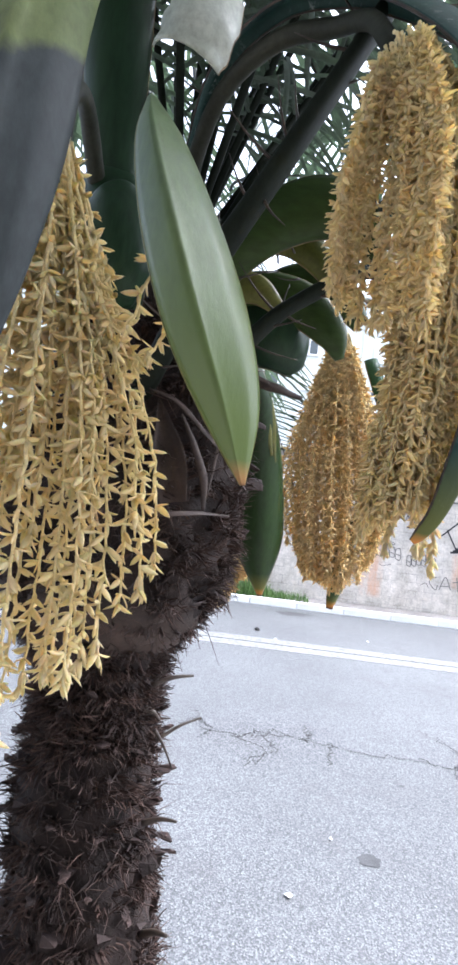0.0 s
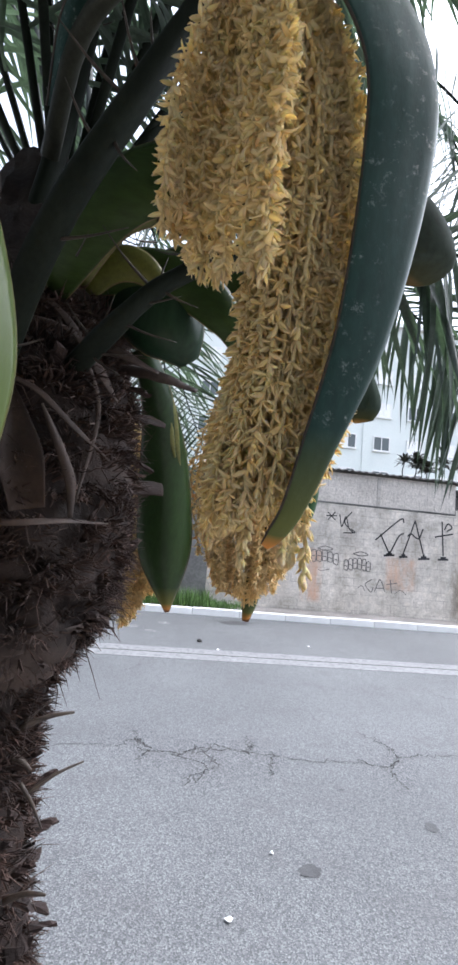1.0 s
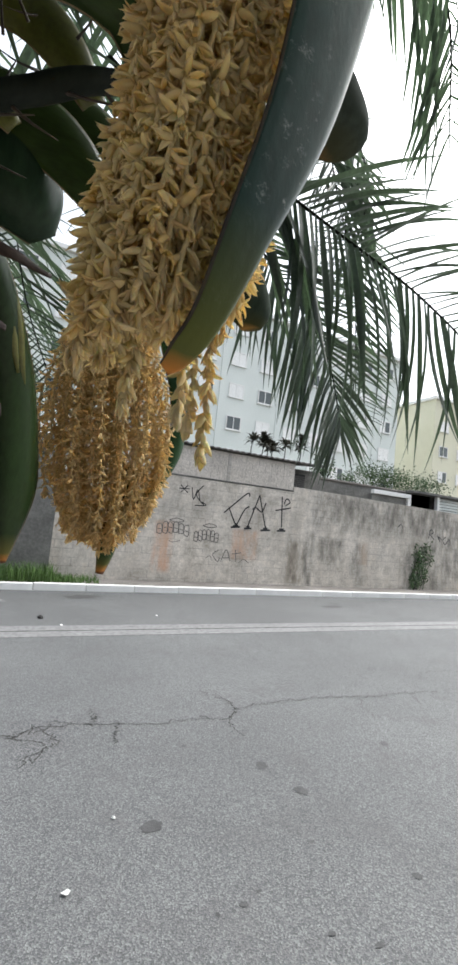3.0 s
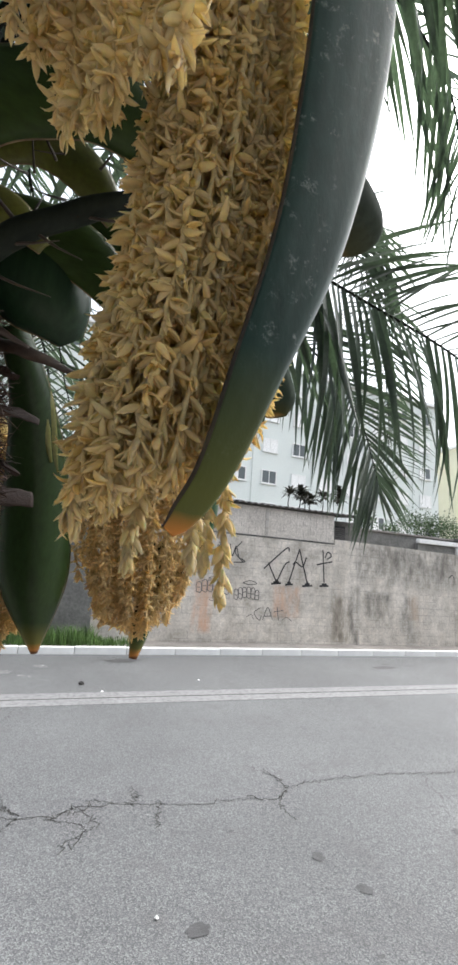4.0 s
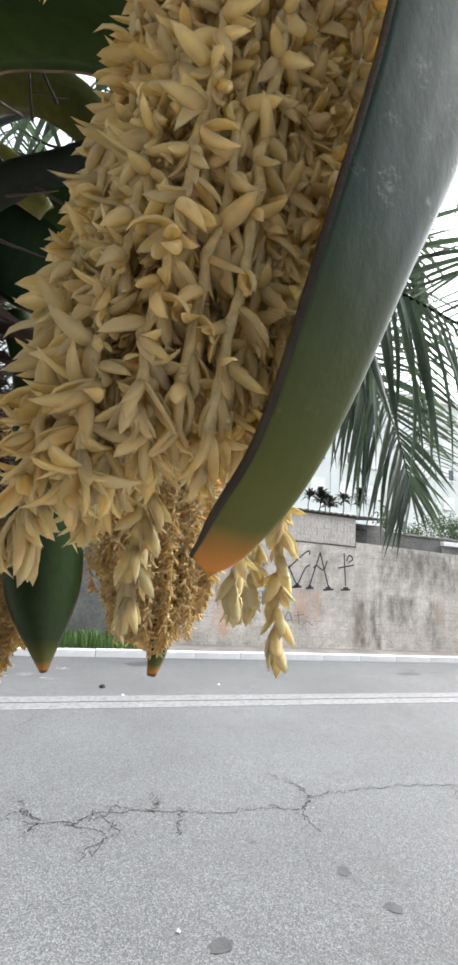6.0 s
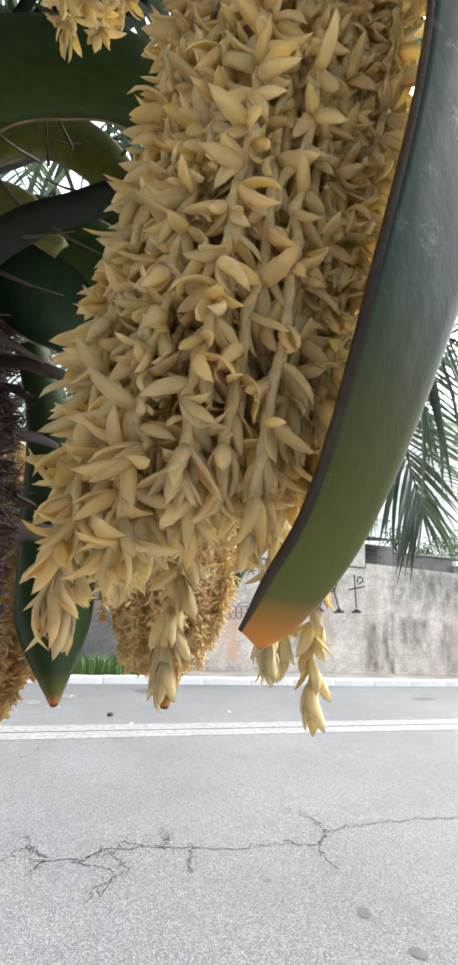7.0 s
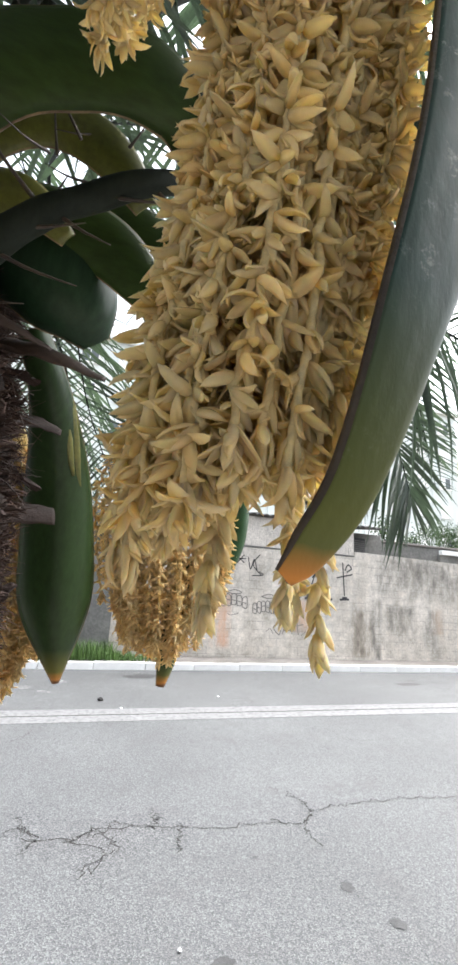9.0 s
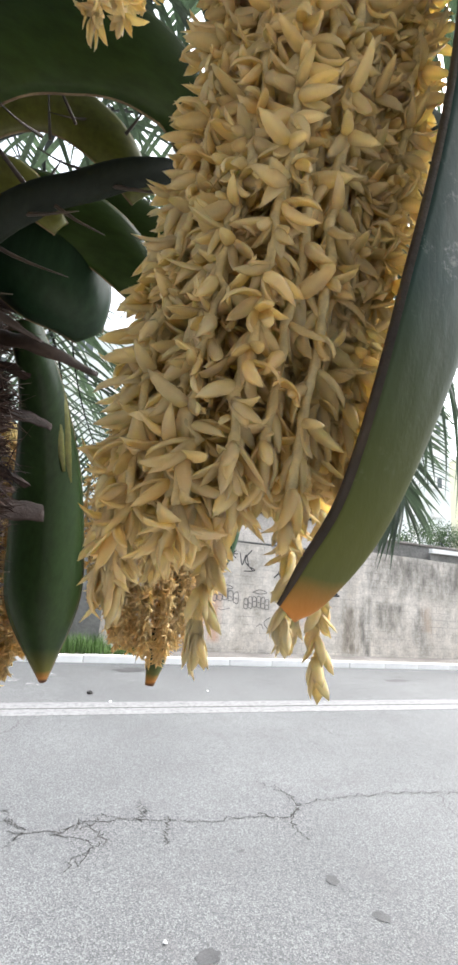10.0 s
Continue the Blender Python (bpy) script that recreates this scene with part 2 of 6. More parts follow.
def wall_render():
    m, t, b = material("stained grey render")
    col = ramp(t, noise_tex(t, 0.9, 7, 0.65), [(0.3, (0.46, 0.433, 0.391)), (0.5, (0.61, 0.567, 0.508)), (0.7, (0.749, 0.696, 0.626))])
    streak = ramp(t, noise_tex(t, 1.6, 7, 0.7, (1.5, 1, 0.22)), [(0.45, (1, 1, 1)), (0.64, (0.70, 0.68, 0.65)), (0.78, (0.42, 0.41, 0.39))])
    col = mix(t, 0.6, col, streak, "MULTIPLY")
    grain = ramp(t, noise_tex(t, 22, 8, 0.75), [(0.25, (0.66, 0.66, 0.66)), (0.75, (1.22, 1.22, 1.22))])
    col = mix(t, 1.0, col, grain, "MULTIPLY")
    cloud = ramp(t, noise_tex(t, 3.1, 8, 0.75), [(0.32, (0.70, 0.69, 0.66)), (0.52, (1.0, 1.0, 1.0)), (0.70, (1.14, 1.11, 1.07))])
    col = mix(t, 1.0, col, cloud, "MULTIPLY")
    # block courses that show faintly through the render
    turn = t.nodes.new("ShaderNodeMapping")
    turn.inputs["Rotation"].default_value = (radians(-90), 0, 0)
    t.links.new(coords(t), turn.inputs["Vector"])
    course = node(t, "ShaderNodeTexBrick", Scale=1.0, Mortar_Size=0.012, Mortar_Smooth=0.8, Brick_Width=0.39, Row_Height=0.19)
    t.links.new(turn.outputs[0], course.inputs["Vector"])
    joint = mix(t, 1.0, course.outputs["Fac"], ramp(t, noise_tex(t, 3.5, 5, 0.7), [(0.42, (0, 0, 0)), (0.62, (0.55, 0.55, 0.55))]), "MULTIPLY")
    col = mix(t, joint, col, (0.16, 0.15, 0.135))
    # rusty washed patches
    for x0, x1, z0, z1, c in ((3.58, 4.05, 0.34, 1.55, (0.60, 0.33, 0.20)), (5.68, 6.45, 0.75, 1.52, (0.58, 0.34, 0.22)), (9.97, 10.35, 0.8, 1.46, (0.42, 0.30, 0.21)), (7.4, 8.0, 0.2, 1.3, (0.40, 0.33, 0.25))):
        mk = box_mask(t, x0, x1, z0, z1, 0.05)
        col = mix(t, mk, col, mix(t, 0.8, col, c))
    # mould and soot; the last box darkens the foot of the wall
    for x0, x1, z0, z1, soft in ((7.36, 8.05, 0.2, 1.35, 0.12), (7.97, 8.3, 0.0, 1.65, 0.06), (8.5, 9.4, 0.82, 1.5, 0.08), (11.8, 13.4, 0.0, 1.6, 0.15), (8.1, 14.0, 1.75, 2.9, 0.22), (9.7, 10.1, 0.4, 1.5, 0.1), (13.4, 16.0, 0.3, 2.6, 0.4), (2.8, 6.5, -0.1, 0.12, 0.06)):
        mk = box_mask(t, x0, x1, z0, z1, soft)
        col = mix(t, mk, col, mix(t, 0.78, col, (0.055, 0.053, 0.045)))
    # chips
    chips = ramp(t, noise_tex(t, 9, 8, 0.8), [(0.66, (0, 0, 0)), (0.70, (0.8, 0.8, 0.8))])
    col = mix(t, mix(t, 1.0, chips, ramp(t, noise_tex(t, 0.8, 3, 0.5), [(0.5, (0, 0, 0)), (0.6, (1, 1, 1))]), "MULTIPLY"), col, (0.09, 0.075, 0.06))
    t.links.new(col, b.inputs["Base Color"])
    b.inputs["Roughness"].default_value = 0.9
    bump(t, b, noise_tex(t, 30, 8, 0.75), 0.6, 0.01)
    return m


ASPHALT = asphalt()
LINE_PAINT = worn_paint("worn white line", (0.195, 0.195, 0.195), (0.10, 0.10, 0.10), 0.38)
KERB_PAINT = worn_paint("whitewashed kerb", (0.90, 0.90, 0.88), (0.55, 0.53, 0.5), 0.24)
WALL = wall_render()
BLOCK = two_scale("pale rendered block", [(0.3, (0.50, 0.46, 0.41)), (0.7, (0.71, 0.655, 0.59))], 1.4, 18, 0.9, 0.02, 1.0)
MORTAR = two_scale("dull joint", [(0.3, (0.36, 0.335, 0.30)), (0.7, (0.52, 0.485, 0.44))], 8, 60, 0.95)
DARKCONC = two_scale("mossy dark concrete", [(0.3, (0.07, 0.07, 0.065)), (0.7, (0.24, 0.235, 0.22))], 1.1, 18, 0.9, 0.01, 0.6)
PAVING = two_scale("dirty pavement", [(0.3, (0.14, 0.125, 0.11)), (0.7, (0.26, 0.24, 0.22))], 1.2, 40, 0.9, 0.006, 0.6)
SOIL = two_scale("bare ground", [(0.3, (0.10, 0.09, 0.07)), (0.7, (0.2, 0.18, 0.14))], 0.3, 12, 0.95, 0.01, 0.5)
GRASS = two_scale("grass blade", [(0.3, (0.05, 0.11, 0.02)), (0.7, (0.13, 0.23, 0.05))], 4, 30, 0.6, vary=0.35, per_island=True)
BUSH = two_scale("bush leaves", [(0.3, (0.03, 0.07, 0.02)), (0.7, (0.09, 0.15, 0.05))], 3, 30, 0.55, vary=0.4, per_island=True)
DRACAENA = two_scale("dark strap leaves", [(0.3, (0.03, 0.035, 0.025)), (0.7, (0.08, 0.075, 0.05))], 3, 30, 0.5, vary=0.4, per_island=True)
SHEET = two_scale("weathered roof sheet", [(0.3, (0.07, 0.068, 0.065)), (0.7, (0.17, 0.165, 0.16))], 2, 30, 0.85)
SPRAY = two_scale("black spray paint", [(0.3, (0.018, 0.018, 0.02)), (0.7, (0.05, 0.05, 0.055))], 10, 60, 0.8)
SPRAY_FADED = two_scale("faded spray paint", [(0.3, (0.12, 0.11, 0.11)), (0.7, (0.2, 0.19, 0.18))], 10, 60, 0.85)
CRACK = two_scale("crack filled with dirt", [(0.3, (0.018, 0.017, 0.016)), (0.7, (0.042, 0.040, 0.037))], 8, 60, 0.95)
OIL = two_scale("dark oil stain", [(0.3, (0.024, 0.024, 0.025)), (0.7, (0.055, 0.054, 0.055))], 12, 90, 0.7, 0.004, 0.5)
LITTER_PAINT = worn_paint("worn white paint spill", (0.45, 0.45, 0.44), (0.10, 0.10, 0.10), 0.52)
LITTER = two_scale("white scrap", [(0.3, (0.6, 0.6, 0.58)), (0.7, (0.8, 0.8, 0.78))], 30, 90, 0.7)
FACADE = two_scale("pale painted facade", [(0.3, (0.61, 0.65, 0.63)), (0.7, (0.68, 0.715, 0.695))], 0.25, 8, 0.85, 0.004, 0.2, fine=[(0.3, (0.95, 0.95, 0.95)), (0.7, (1.03, 1.03, 1.03))])
FACADE_CREAM = two_scale("cream facade", [(0.3, (0.62, 0.60, 0.46)), (0.7, (0.70, 0.68, 0.55))], 0.25, 8, 0.85, 0.004, 0.2, fine=[(0.3, (0.95, 0.95, 0.95)), (0.7, (1.03, 1.03, 1.03))])
FRAME = two_scale("white window frame", [(0.3, (0.72, 0.72, 0.71)), (0.7, (0.82, 0.82, 0.81))], 3, 30, 0.5)
SHUTTER = two_scale("white roller shutter", [(0.3, (0.76, 0.76, 0.75)), (0.7, (0.85, 0.85, 0.84))], 3, 30, 0.5)
# flat dark colour that stands in for the shade inside openings
OPENING_SHADE = two_scale("shade inside openings as dark colour", [(0.3, (0.03, 0.032, 0.034)), (0.7, (0.06, 0.062, 0.064))], 1, 9, 0.6)


def window_glass():
    m, t, b = material("window glass")
    b.inputs["Base Color"].default_value = (0.10, 0.115, 0.12, 1)
    b.inputs["Roughness"].default_value = 0.08
    b.inputs["Specular IOR Level"].default_value = 0.35
    return m


GLASS = window_glass()


# ---- mesh helpers ----
def link(name, mesh, mat, parent=None, label=""):
    if not mesh.materials:
        mesh.materials.append(mat)
    ob = new(name, mesh)
    ob.parent = parent
    return tagged(ob, label)


def mesh_of(name, verts, faces, smooth=True):
    me = bpy.data.meshes.new(name)
    me.from_pydata([tuple(map(float, v)) for v in verts], [], [tuple(map(int, f)) for f in faces])
    if smooth:
        me.polygons.foreach_set("use_smooth", [True] * len(me.polygons))
    me.update()
    return me


class Pile:
    """Gathers pieces of geometry into one mesh."""

    def __init__(self):
        self.v, self.f, self.n = [], [], 0

    def add(self, verts, faces):
        verts = np.asarray(verts, float)
        self.v.append(verts)
        self.f.extend(tuple(i + self.n for i in f) for f in faces)
        self.n += len(verts)

    def mesh(self, name, smooth=True):
        return mesh_of(name, np.concatenate(self.v), self.f, smooth)


def empty(name, at, label, category, group="", kind=""):
    ob = new(name)
    ob.location = at
    ob.empty_display_size = 0.1
    return tagged(ob, label, category, group, kind)


def part(name, mesh, mat, parent, label=""):
    """Links world-placed geometry as a part of a thing."""
    ob = link(name, mesh, mat, parent, label)
    at, up = Vector((0, 0, 0)), parent
    while up is not None:
        at += up.location
        up = up.parent
    ob.location = -at
    return ob


def box(x0, x1, y0, y1, z0, z1, bevel=0.0):
    bm = bmesh.new()
    bmesh.ops.create_cube(bm, size=1)
    for v in bm.verts:
        v.co = Vector(((x0 + x1) / 2 + v.co.x * (x1 - x0), (y0 + y1) / 2 + v.co.y * (y1 - y0), (z0 + z1) / 2 + v.co.z * (z1 - z0)))
    if bevel:
        bmesh.ops.bevel(bm, geom=list(bm.edges), offset=bevel, segments=2, affect="EDGES", profile=0.6)
    me = bpy.data.meshes.new("box")
    bm.to_mesh(me)
    bm.free()
    return me


def spline(points, n):
    """n points along a smooth curve through the given ones (any number of columns)."""
    p = np.asarray(points, float)
    p = np.vstack([2 * p[0] - p[1], p, 2 * p[-1] - p[-2]])
    out = []
    for s in np.linspace(0, len(p) - 3 - 1e-6, n):
        i = int(s)
        u = s - i
        a, b, c, d = p[i:i + 4]
        out.append(0.5 * (2 * b + (c - a) * u + (2 * a - 5 * b + 4 * c - d) * u * u + (3 * b - a - 3 * c + d) * u ** 3))
    return np.array(out)


def unit(v):
    v = np.asarray(v, float)
    return v / np.maximum(np.linalg.norm(v, axis=-1, keepdims=True), 1e-9)


def tube(points, radii, sides=8, flat=1.0, hint=(0, 0, 1), rough=0.0, rng=None, cap=True):
    """A round or flattened tube along points."""
    p = np.asarray(points, float)
    r = np.broadcast_to(np.asarray(radii, float), (len(p),))
    tan = unit(np.gradient(p, axis=0))
    side = unit(np.cross(tan, np.asarray(hint, float) + 1e-4))
    up = unit(np.cross(side, tan))
    a = np.linspace(0, 2 * np.pi, sides, endpoint=False)
    wob = 1 + (rough * rng.standard_normal((len(p), sides)) if rough else 0)
    ring = p[:, None] + (side[:, None] * np.cos(a)[None, :, None] + up[:, None] * np.sin(a)[None, :, None] * flat) * (r[:, None] * wob)[..., None] if rough else \
        p[:, None] + (side[:, None] * np.cos(a)[None, :, None] + up[:, None] * np.sin(a)[None, :, None] * flat) * r[:, None, None]
    faces = []
    for i in range(len(p) - 1):
        for j in range(sides):
            k = (j + 1) % sides
            faces.append((i * sides + j, i * sides + k, (i + 1) * sides + k, (i + 1) * sides + j))
    if cap:
        faces.append(tuple(range(sides))[::-1])
        faces.append(tuple((len(p) - 1) * sides + j for j in range(sides)))
    return ring.reshape(-1, 3), faces


def bract(points, widths, facing, arc=100.0, thick=0.0022, n=40, m=13, ridge=0.0, keel=0.0, wave=0.0, seed=0, profile=None):
    """A boat-shaped bract: a curved band along points, its outer side towards facing. facing: one vector, or one for each point.
    Returns body (verts, faces) and margin (verts, faces)."""
    rng = np.random.default_rng(seed)
    p = spline(points, n)
    w = np.maximum(spline([[x] for x in widths], n)[:, 0], 0.0006)
    f = np.asarray(facing, float)
    f = np.tile(f, (n, 1)) if f.ndim == 1 else spline(f, n)
    tan = unit(np.gradient(p, axis=0))
    side = unit(np.cross(tan, f))
    nor = unit(np.cross(side, tan))
    half = radians(arc) / 2
    u = np.linspace(-1, 1, m)
    xs, zs = np.sin(u * half) / np.sin(half), (np.cos(u * half) - np.cos(half)) / np.sin(half)
    zs = zs + ridge * np.maximum(0, 1 - np.abs(u - keel) * 2.2) * (1 - np.cos(half)) / np.sin(half)
    if profile:
        zs = np.interp(u, [q[0] for q in profile], [q[1] for q in profile])
    ripple = wave * np.sin(np.arange(n)[:, None] * 0.9 + rng.uniform(0, 6)) * (u[None] ** 2)
    hw = (w / 2)[:, None]
    outer = p[:, None] + side[:, None] * (xs[None] * hw)[..., None] + nor[:, None] * ((zs[None] + ripple) * hw)[..., None]
    th = np.minimum(thick, w * 0.2)[:, None, None]
    direction = unit(side[:, None] * (xs * 0.6)[None, :, None] + nor[:, None] * np.ones(m)[None, :, None])
    inner = outer - direction * th
    V = np.concatenate([outer.reshape(-1, 3), inner.reshape(-1, 3)])
    N, F = n * m, []
    for i in range(n - 1):
        for j in range(m - 1):
            a = i * m + j
            F.append((a, a + 1, a + m + 1, a + m))
            F.append((N + a, N + a + m, N + a + m + 1, N + a + 1))
        for j in (0, m - 1):
            a = i * m + j
            F.append((a, a + m, N + a + m, N + a) if j == 0 else (a, N + a, N + a + m, a + m))
    for i in (0, n - 1):
        for j in range(m - 1):
            a = i * m + j
            F.append((a, N + a, N + a + 1, a + 1) if i == 0 else (a, a + 1, N + a + 1, N + a))
    rims = Pile()
    for j in (0, m - 1):
        mid = (outer[:, j] + inner[:, j]) / 2
        rims.add(*tube(mid, th[:, 0, 0] * 0.52, 6, hint=(0.3, 1, 0.2)))
    return (V, F), rims


def bract_part(name, parent, mat, points, widths, facing, label="", margin=MARGIN, **kw):
    (V, F), rims = bract(points, widths, facing, **kw)
    ob = part(name, mesh_of(name, V, F), mat, parent, label)
    if margin:
        part("margin", rims.mesh("margin"), margin, ob).location = (0, 0, 0)
    return ob


# ---- flowers ----
def petal(length, width, thick, bend, rows=5):
    """One thin, cupped, pointed petal along +z from the origin, bending towards +x."""
    V, F = [], []
    for i in range(rows):
        s = i / rows
        w = width * 1.62 * (s + 0.15) ** 0.55 * (1 - s) ** 0.8 * (1 - 0.3 * s) if rows == 3 else width * 1.45 * (s + 0.12) ** 0.5 * (1 - s) ** 0.72
        t = width * (0.10 + 0.34 * (1 - s) * (0.3 + s))
        a = bend * s
        cx, cz = (length * s * math.sin(a * 0.6), length * s * math.cos(a * 0.6))
        nx, nz = math.cos(a), -math.sin(a)
        ring = ((-w / 2, 0.0), (-w * 0.3, t * 0.72), (0, t), (w * 0.3, t * 0.72), (w / 2, 0.0), (0, t - thick * (1 - 0.6 * s))) if rows > 3 else ((-w / 2, 0.0), (0, t), (w / 2, 0.0))
        for dy, dn in ring:
            V.append((cx + nx * dn, dy, cz + nz * dn))
    k4 = 6 if rows > 3 else 3
    a = bend
    V.append((length * math.sin(a * 0.62), 0, length * math.cos(a * 0.62)))
    for i in range(rows - 1):
        for j in range(k4):
            k = (j + 1) % k4
            F.append((i * k4 + j, i * k4 + k, i * k4 + k4 + k, i * k4 + k4 + j))
    b, tip = (rows - 1) * k4, rows * k4
    F += [(b + j, b + (j + 1) % k4, tip) for j in range(k4)] + [tuple(range(k4))[::-1]]
    return np.array(V), F


def flower(rng, size, open_angle, rows=5, curl=1.5, wide=(0.46, 0.66), arch=0.25):
    """Three petals round the +z axis."""
    pile = Pile()
    turn = rng.uniform(0, 6.28)
    for k in range(3):
        v, f = petal(size * rng.uniform(0.85, 1.1), size * rng.uniform(*wide), size * 0.10, rng.uniform(0.1, curl * 1.15) if rng.random() > arch else rng.uniform(-1.3, -0.3) if arch > 0.3 else rng.uniform(-0.7, 0.0), rows)
        lean = open_angle * rng.uniform(0.75, 1.2)
        c, s = math.cos(lean), math.sin(lean)
        v = np.stack([v[:, 0] * c + v[:, 2] * s, v[:, 1], -v[:, 0] * s + v[:, 2] * c], 1)
        a = turn + k * 2.094 + rng.uniform(-0.2, 0.2)
        c, s = math.cos(a), math.sin(a)
        pile.add(np.stack([v[:, 0] * c - v[:, 1] * s, v[:, 0] * s + v[:, 1] * c, v[:, 2]], 1), f)
    return np.concatenate(pile.v), pile.f


def bank(seed, size, rows=5, close=1.0, curl=1.5, wide=(0.46, 0.66), arch=0.25):
    rng = np.random.default_rng(seed)
    return [flower(rng, size, a * close, rows, curl, wide, arch) for a in (0.05, 0.15, 0.5, 0.7, 0.85, 1.0, 0.35, 0.6, 0.55, 0.9)]


def frame_to(z, rng):
    """A random turn that takes +z to the given direction."""
    z = unit(z)
    x = unit(np.cross(z, rng.standard_normal(3)))
    return np.stack([x, np.cross(z, x), z], 1)


def strand(parent, points, flowers, rng, mats, step, stem=0.0009, bare=0.0, out=None, out_bias=0.5, down=0.35, jitter=1.0, loose=0.0, light=False):
    """A rachilla: a knobbly zigzag stalk with flowers all round it. bare: the share of its upper end without flowers."""
    p = spline(points, 60)
    seg = np.r_[0, np.cumsum(np.linalg.norm(np.diff(p, axis=0), axis=1))]
    count = int(seg[-1] / step)
    ss = np.linspace(0, seg[-1], max(count, 4) + 1)
    path = np.stack([np.interp(ss, seg, p[:, i]) for i in range(3)], 1)
    zig = rng.standard_normal(path.shape) * stem * 0.5
    path = path + zig
    pile = Pile()
    if light:
        dense = path
        rad = np.linspace(1.1, 0.7, len(dense)) * stem
    else:
        dense = np.repeat(path, 2, axis=0)[:-1].copy()
        dense[1::2] = (path[:-1] + path[1:]) / 2
        rad = np.full(len(dense), stem)
        rad[::2] *= 1.35
        rad *= np.linspace(1.1, 0.7, len(dense))
    v, f = tube(dense, rad, 3 if light else 6, hint=(0.3, 1, 0.1))
    stalk = link("stalk", mesh_of("stalk", v, f), RACHILLA)
    tan = unit(np.gradient(path, axis=0))
    ang = rng.uniform(0, 6.28)
    for i in range(int(len(path) * bare), len(path)):
        last = i >= len(path) - 2
        ang += 2.4 + rng.uniform(-0.3, 0.3)
        for extra in range(1 if not last else 2):
            side = unit(np.cross(tan[i], (0.31, 0.9, 0.2)))
            oth = np.cross(side, tan[i])
            d = side * math.cos(ang + extra * 3) + oth * math.sin(ang + extra * 3)
            if out is not None:
                d = unit(d + np.asarray(out) * out_bias)
            d = unit(d * (0.45 if last else 1.0) + np.array((0, 0, -1.0)) * down * (2.2 if last else 1) + rng.standard_normal(3) * 0.18 * jitter)
            fv, ff = flowers[rng.integers(len(flowers))]
            R = frame_to(d, rng) * rng.uniform(0.8, 1.15)
            pile.add(fv @ R.T + path[i] + d * (stem + loose * rng.random()), ff)
    ob = part("rachilla", pile.mesh("rachilla"), mats, parent)
    stalk.parent = ob
    return ob


# ---- palm ----
PALM = empty("palm_tree", (0.36, 0.75, 0.13), "pygmy date palm with fibrous trunk and drooping cream flower clusters", "palm tree")


def trunk_axis(z):
    pts = [(0.345, 0.75, 0.0), (0.335, 0.75, 0.7), (0.298, 0.75, 1.2), (0.276, 0.75, 1.4), (0.277, 0.75, 1.62), (0.285, 0.745, 1.85), (0.29, 0.74, 2.05)]
    p = np.array(pts)
    return np.array([np.interp(z, p[:, 2], p[:, 0]), np.interp(z, p[:, 2], p[:, 1]), z])


def trunk_radius(z):
    return float(np.interp(z, [0.1, 0.4, 1.2, 1.40, 1.48, 1.535, 1.57, 1.60, 1.635, 1.72, 1.84, 1.95, 2.08], [0.11, 0.092, 0.079, 0.071, 0.063, 0.065, 0.082, 0.108, 0.127, 0.131, 0.112, 0.08, 0.04]))


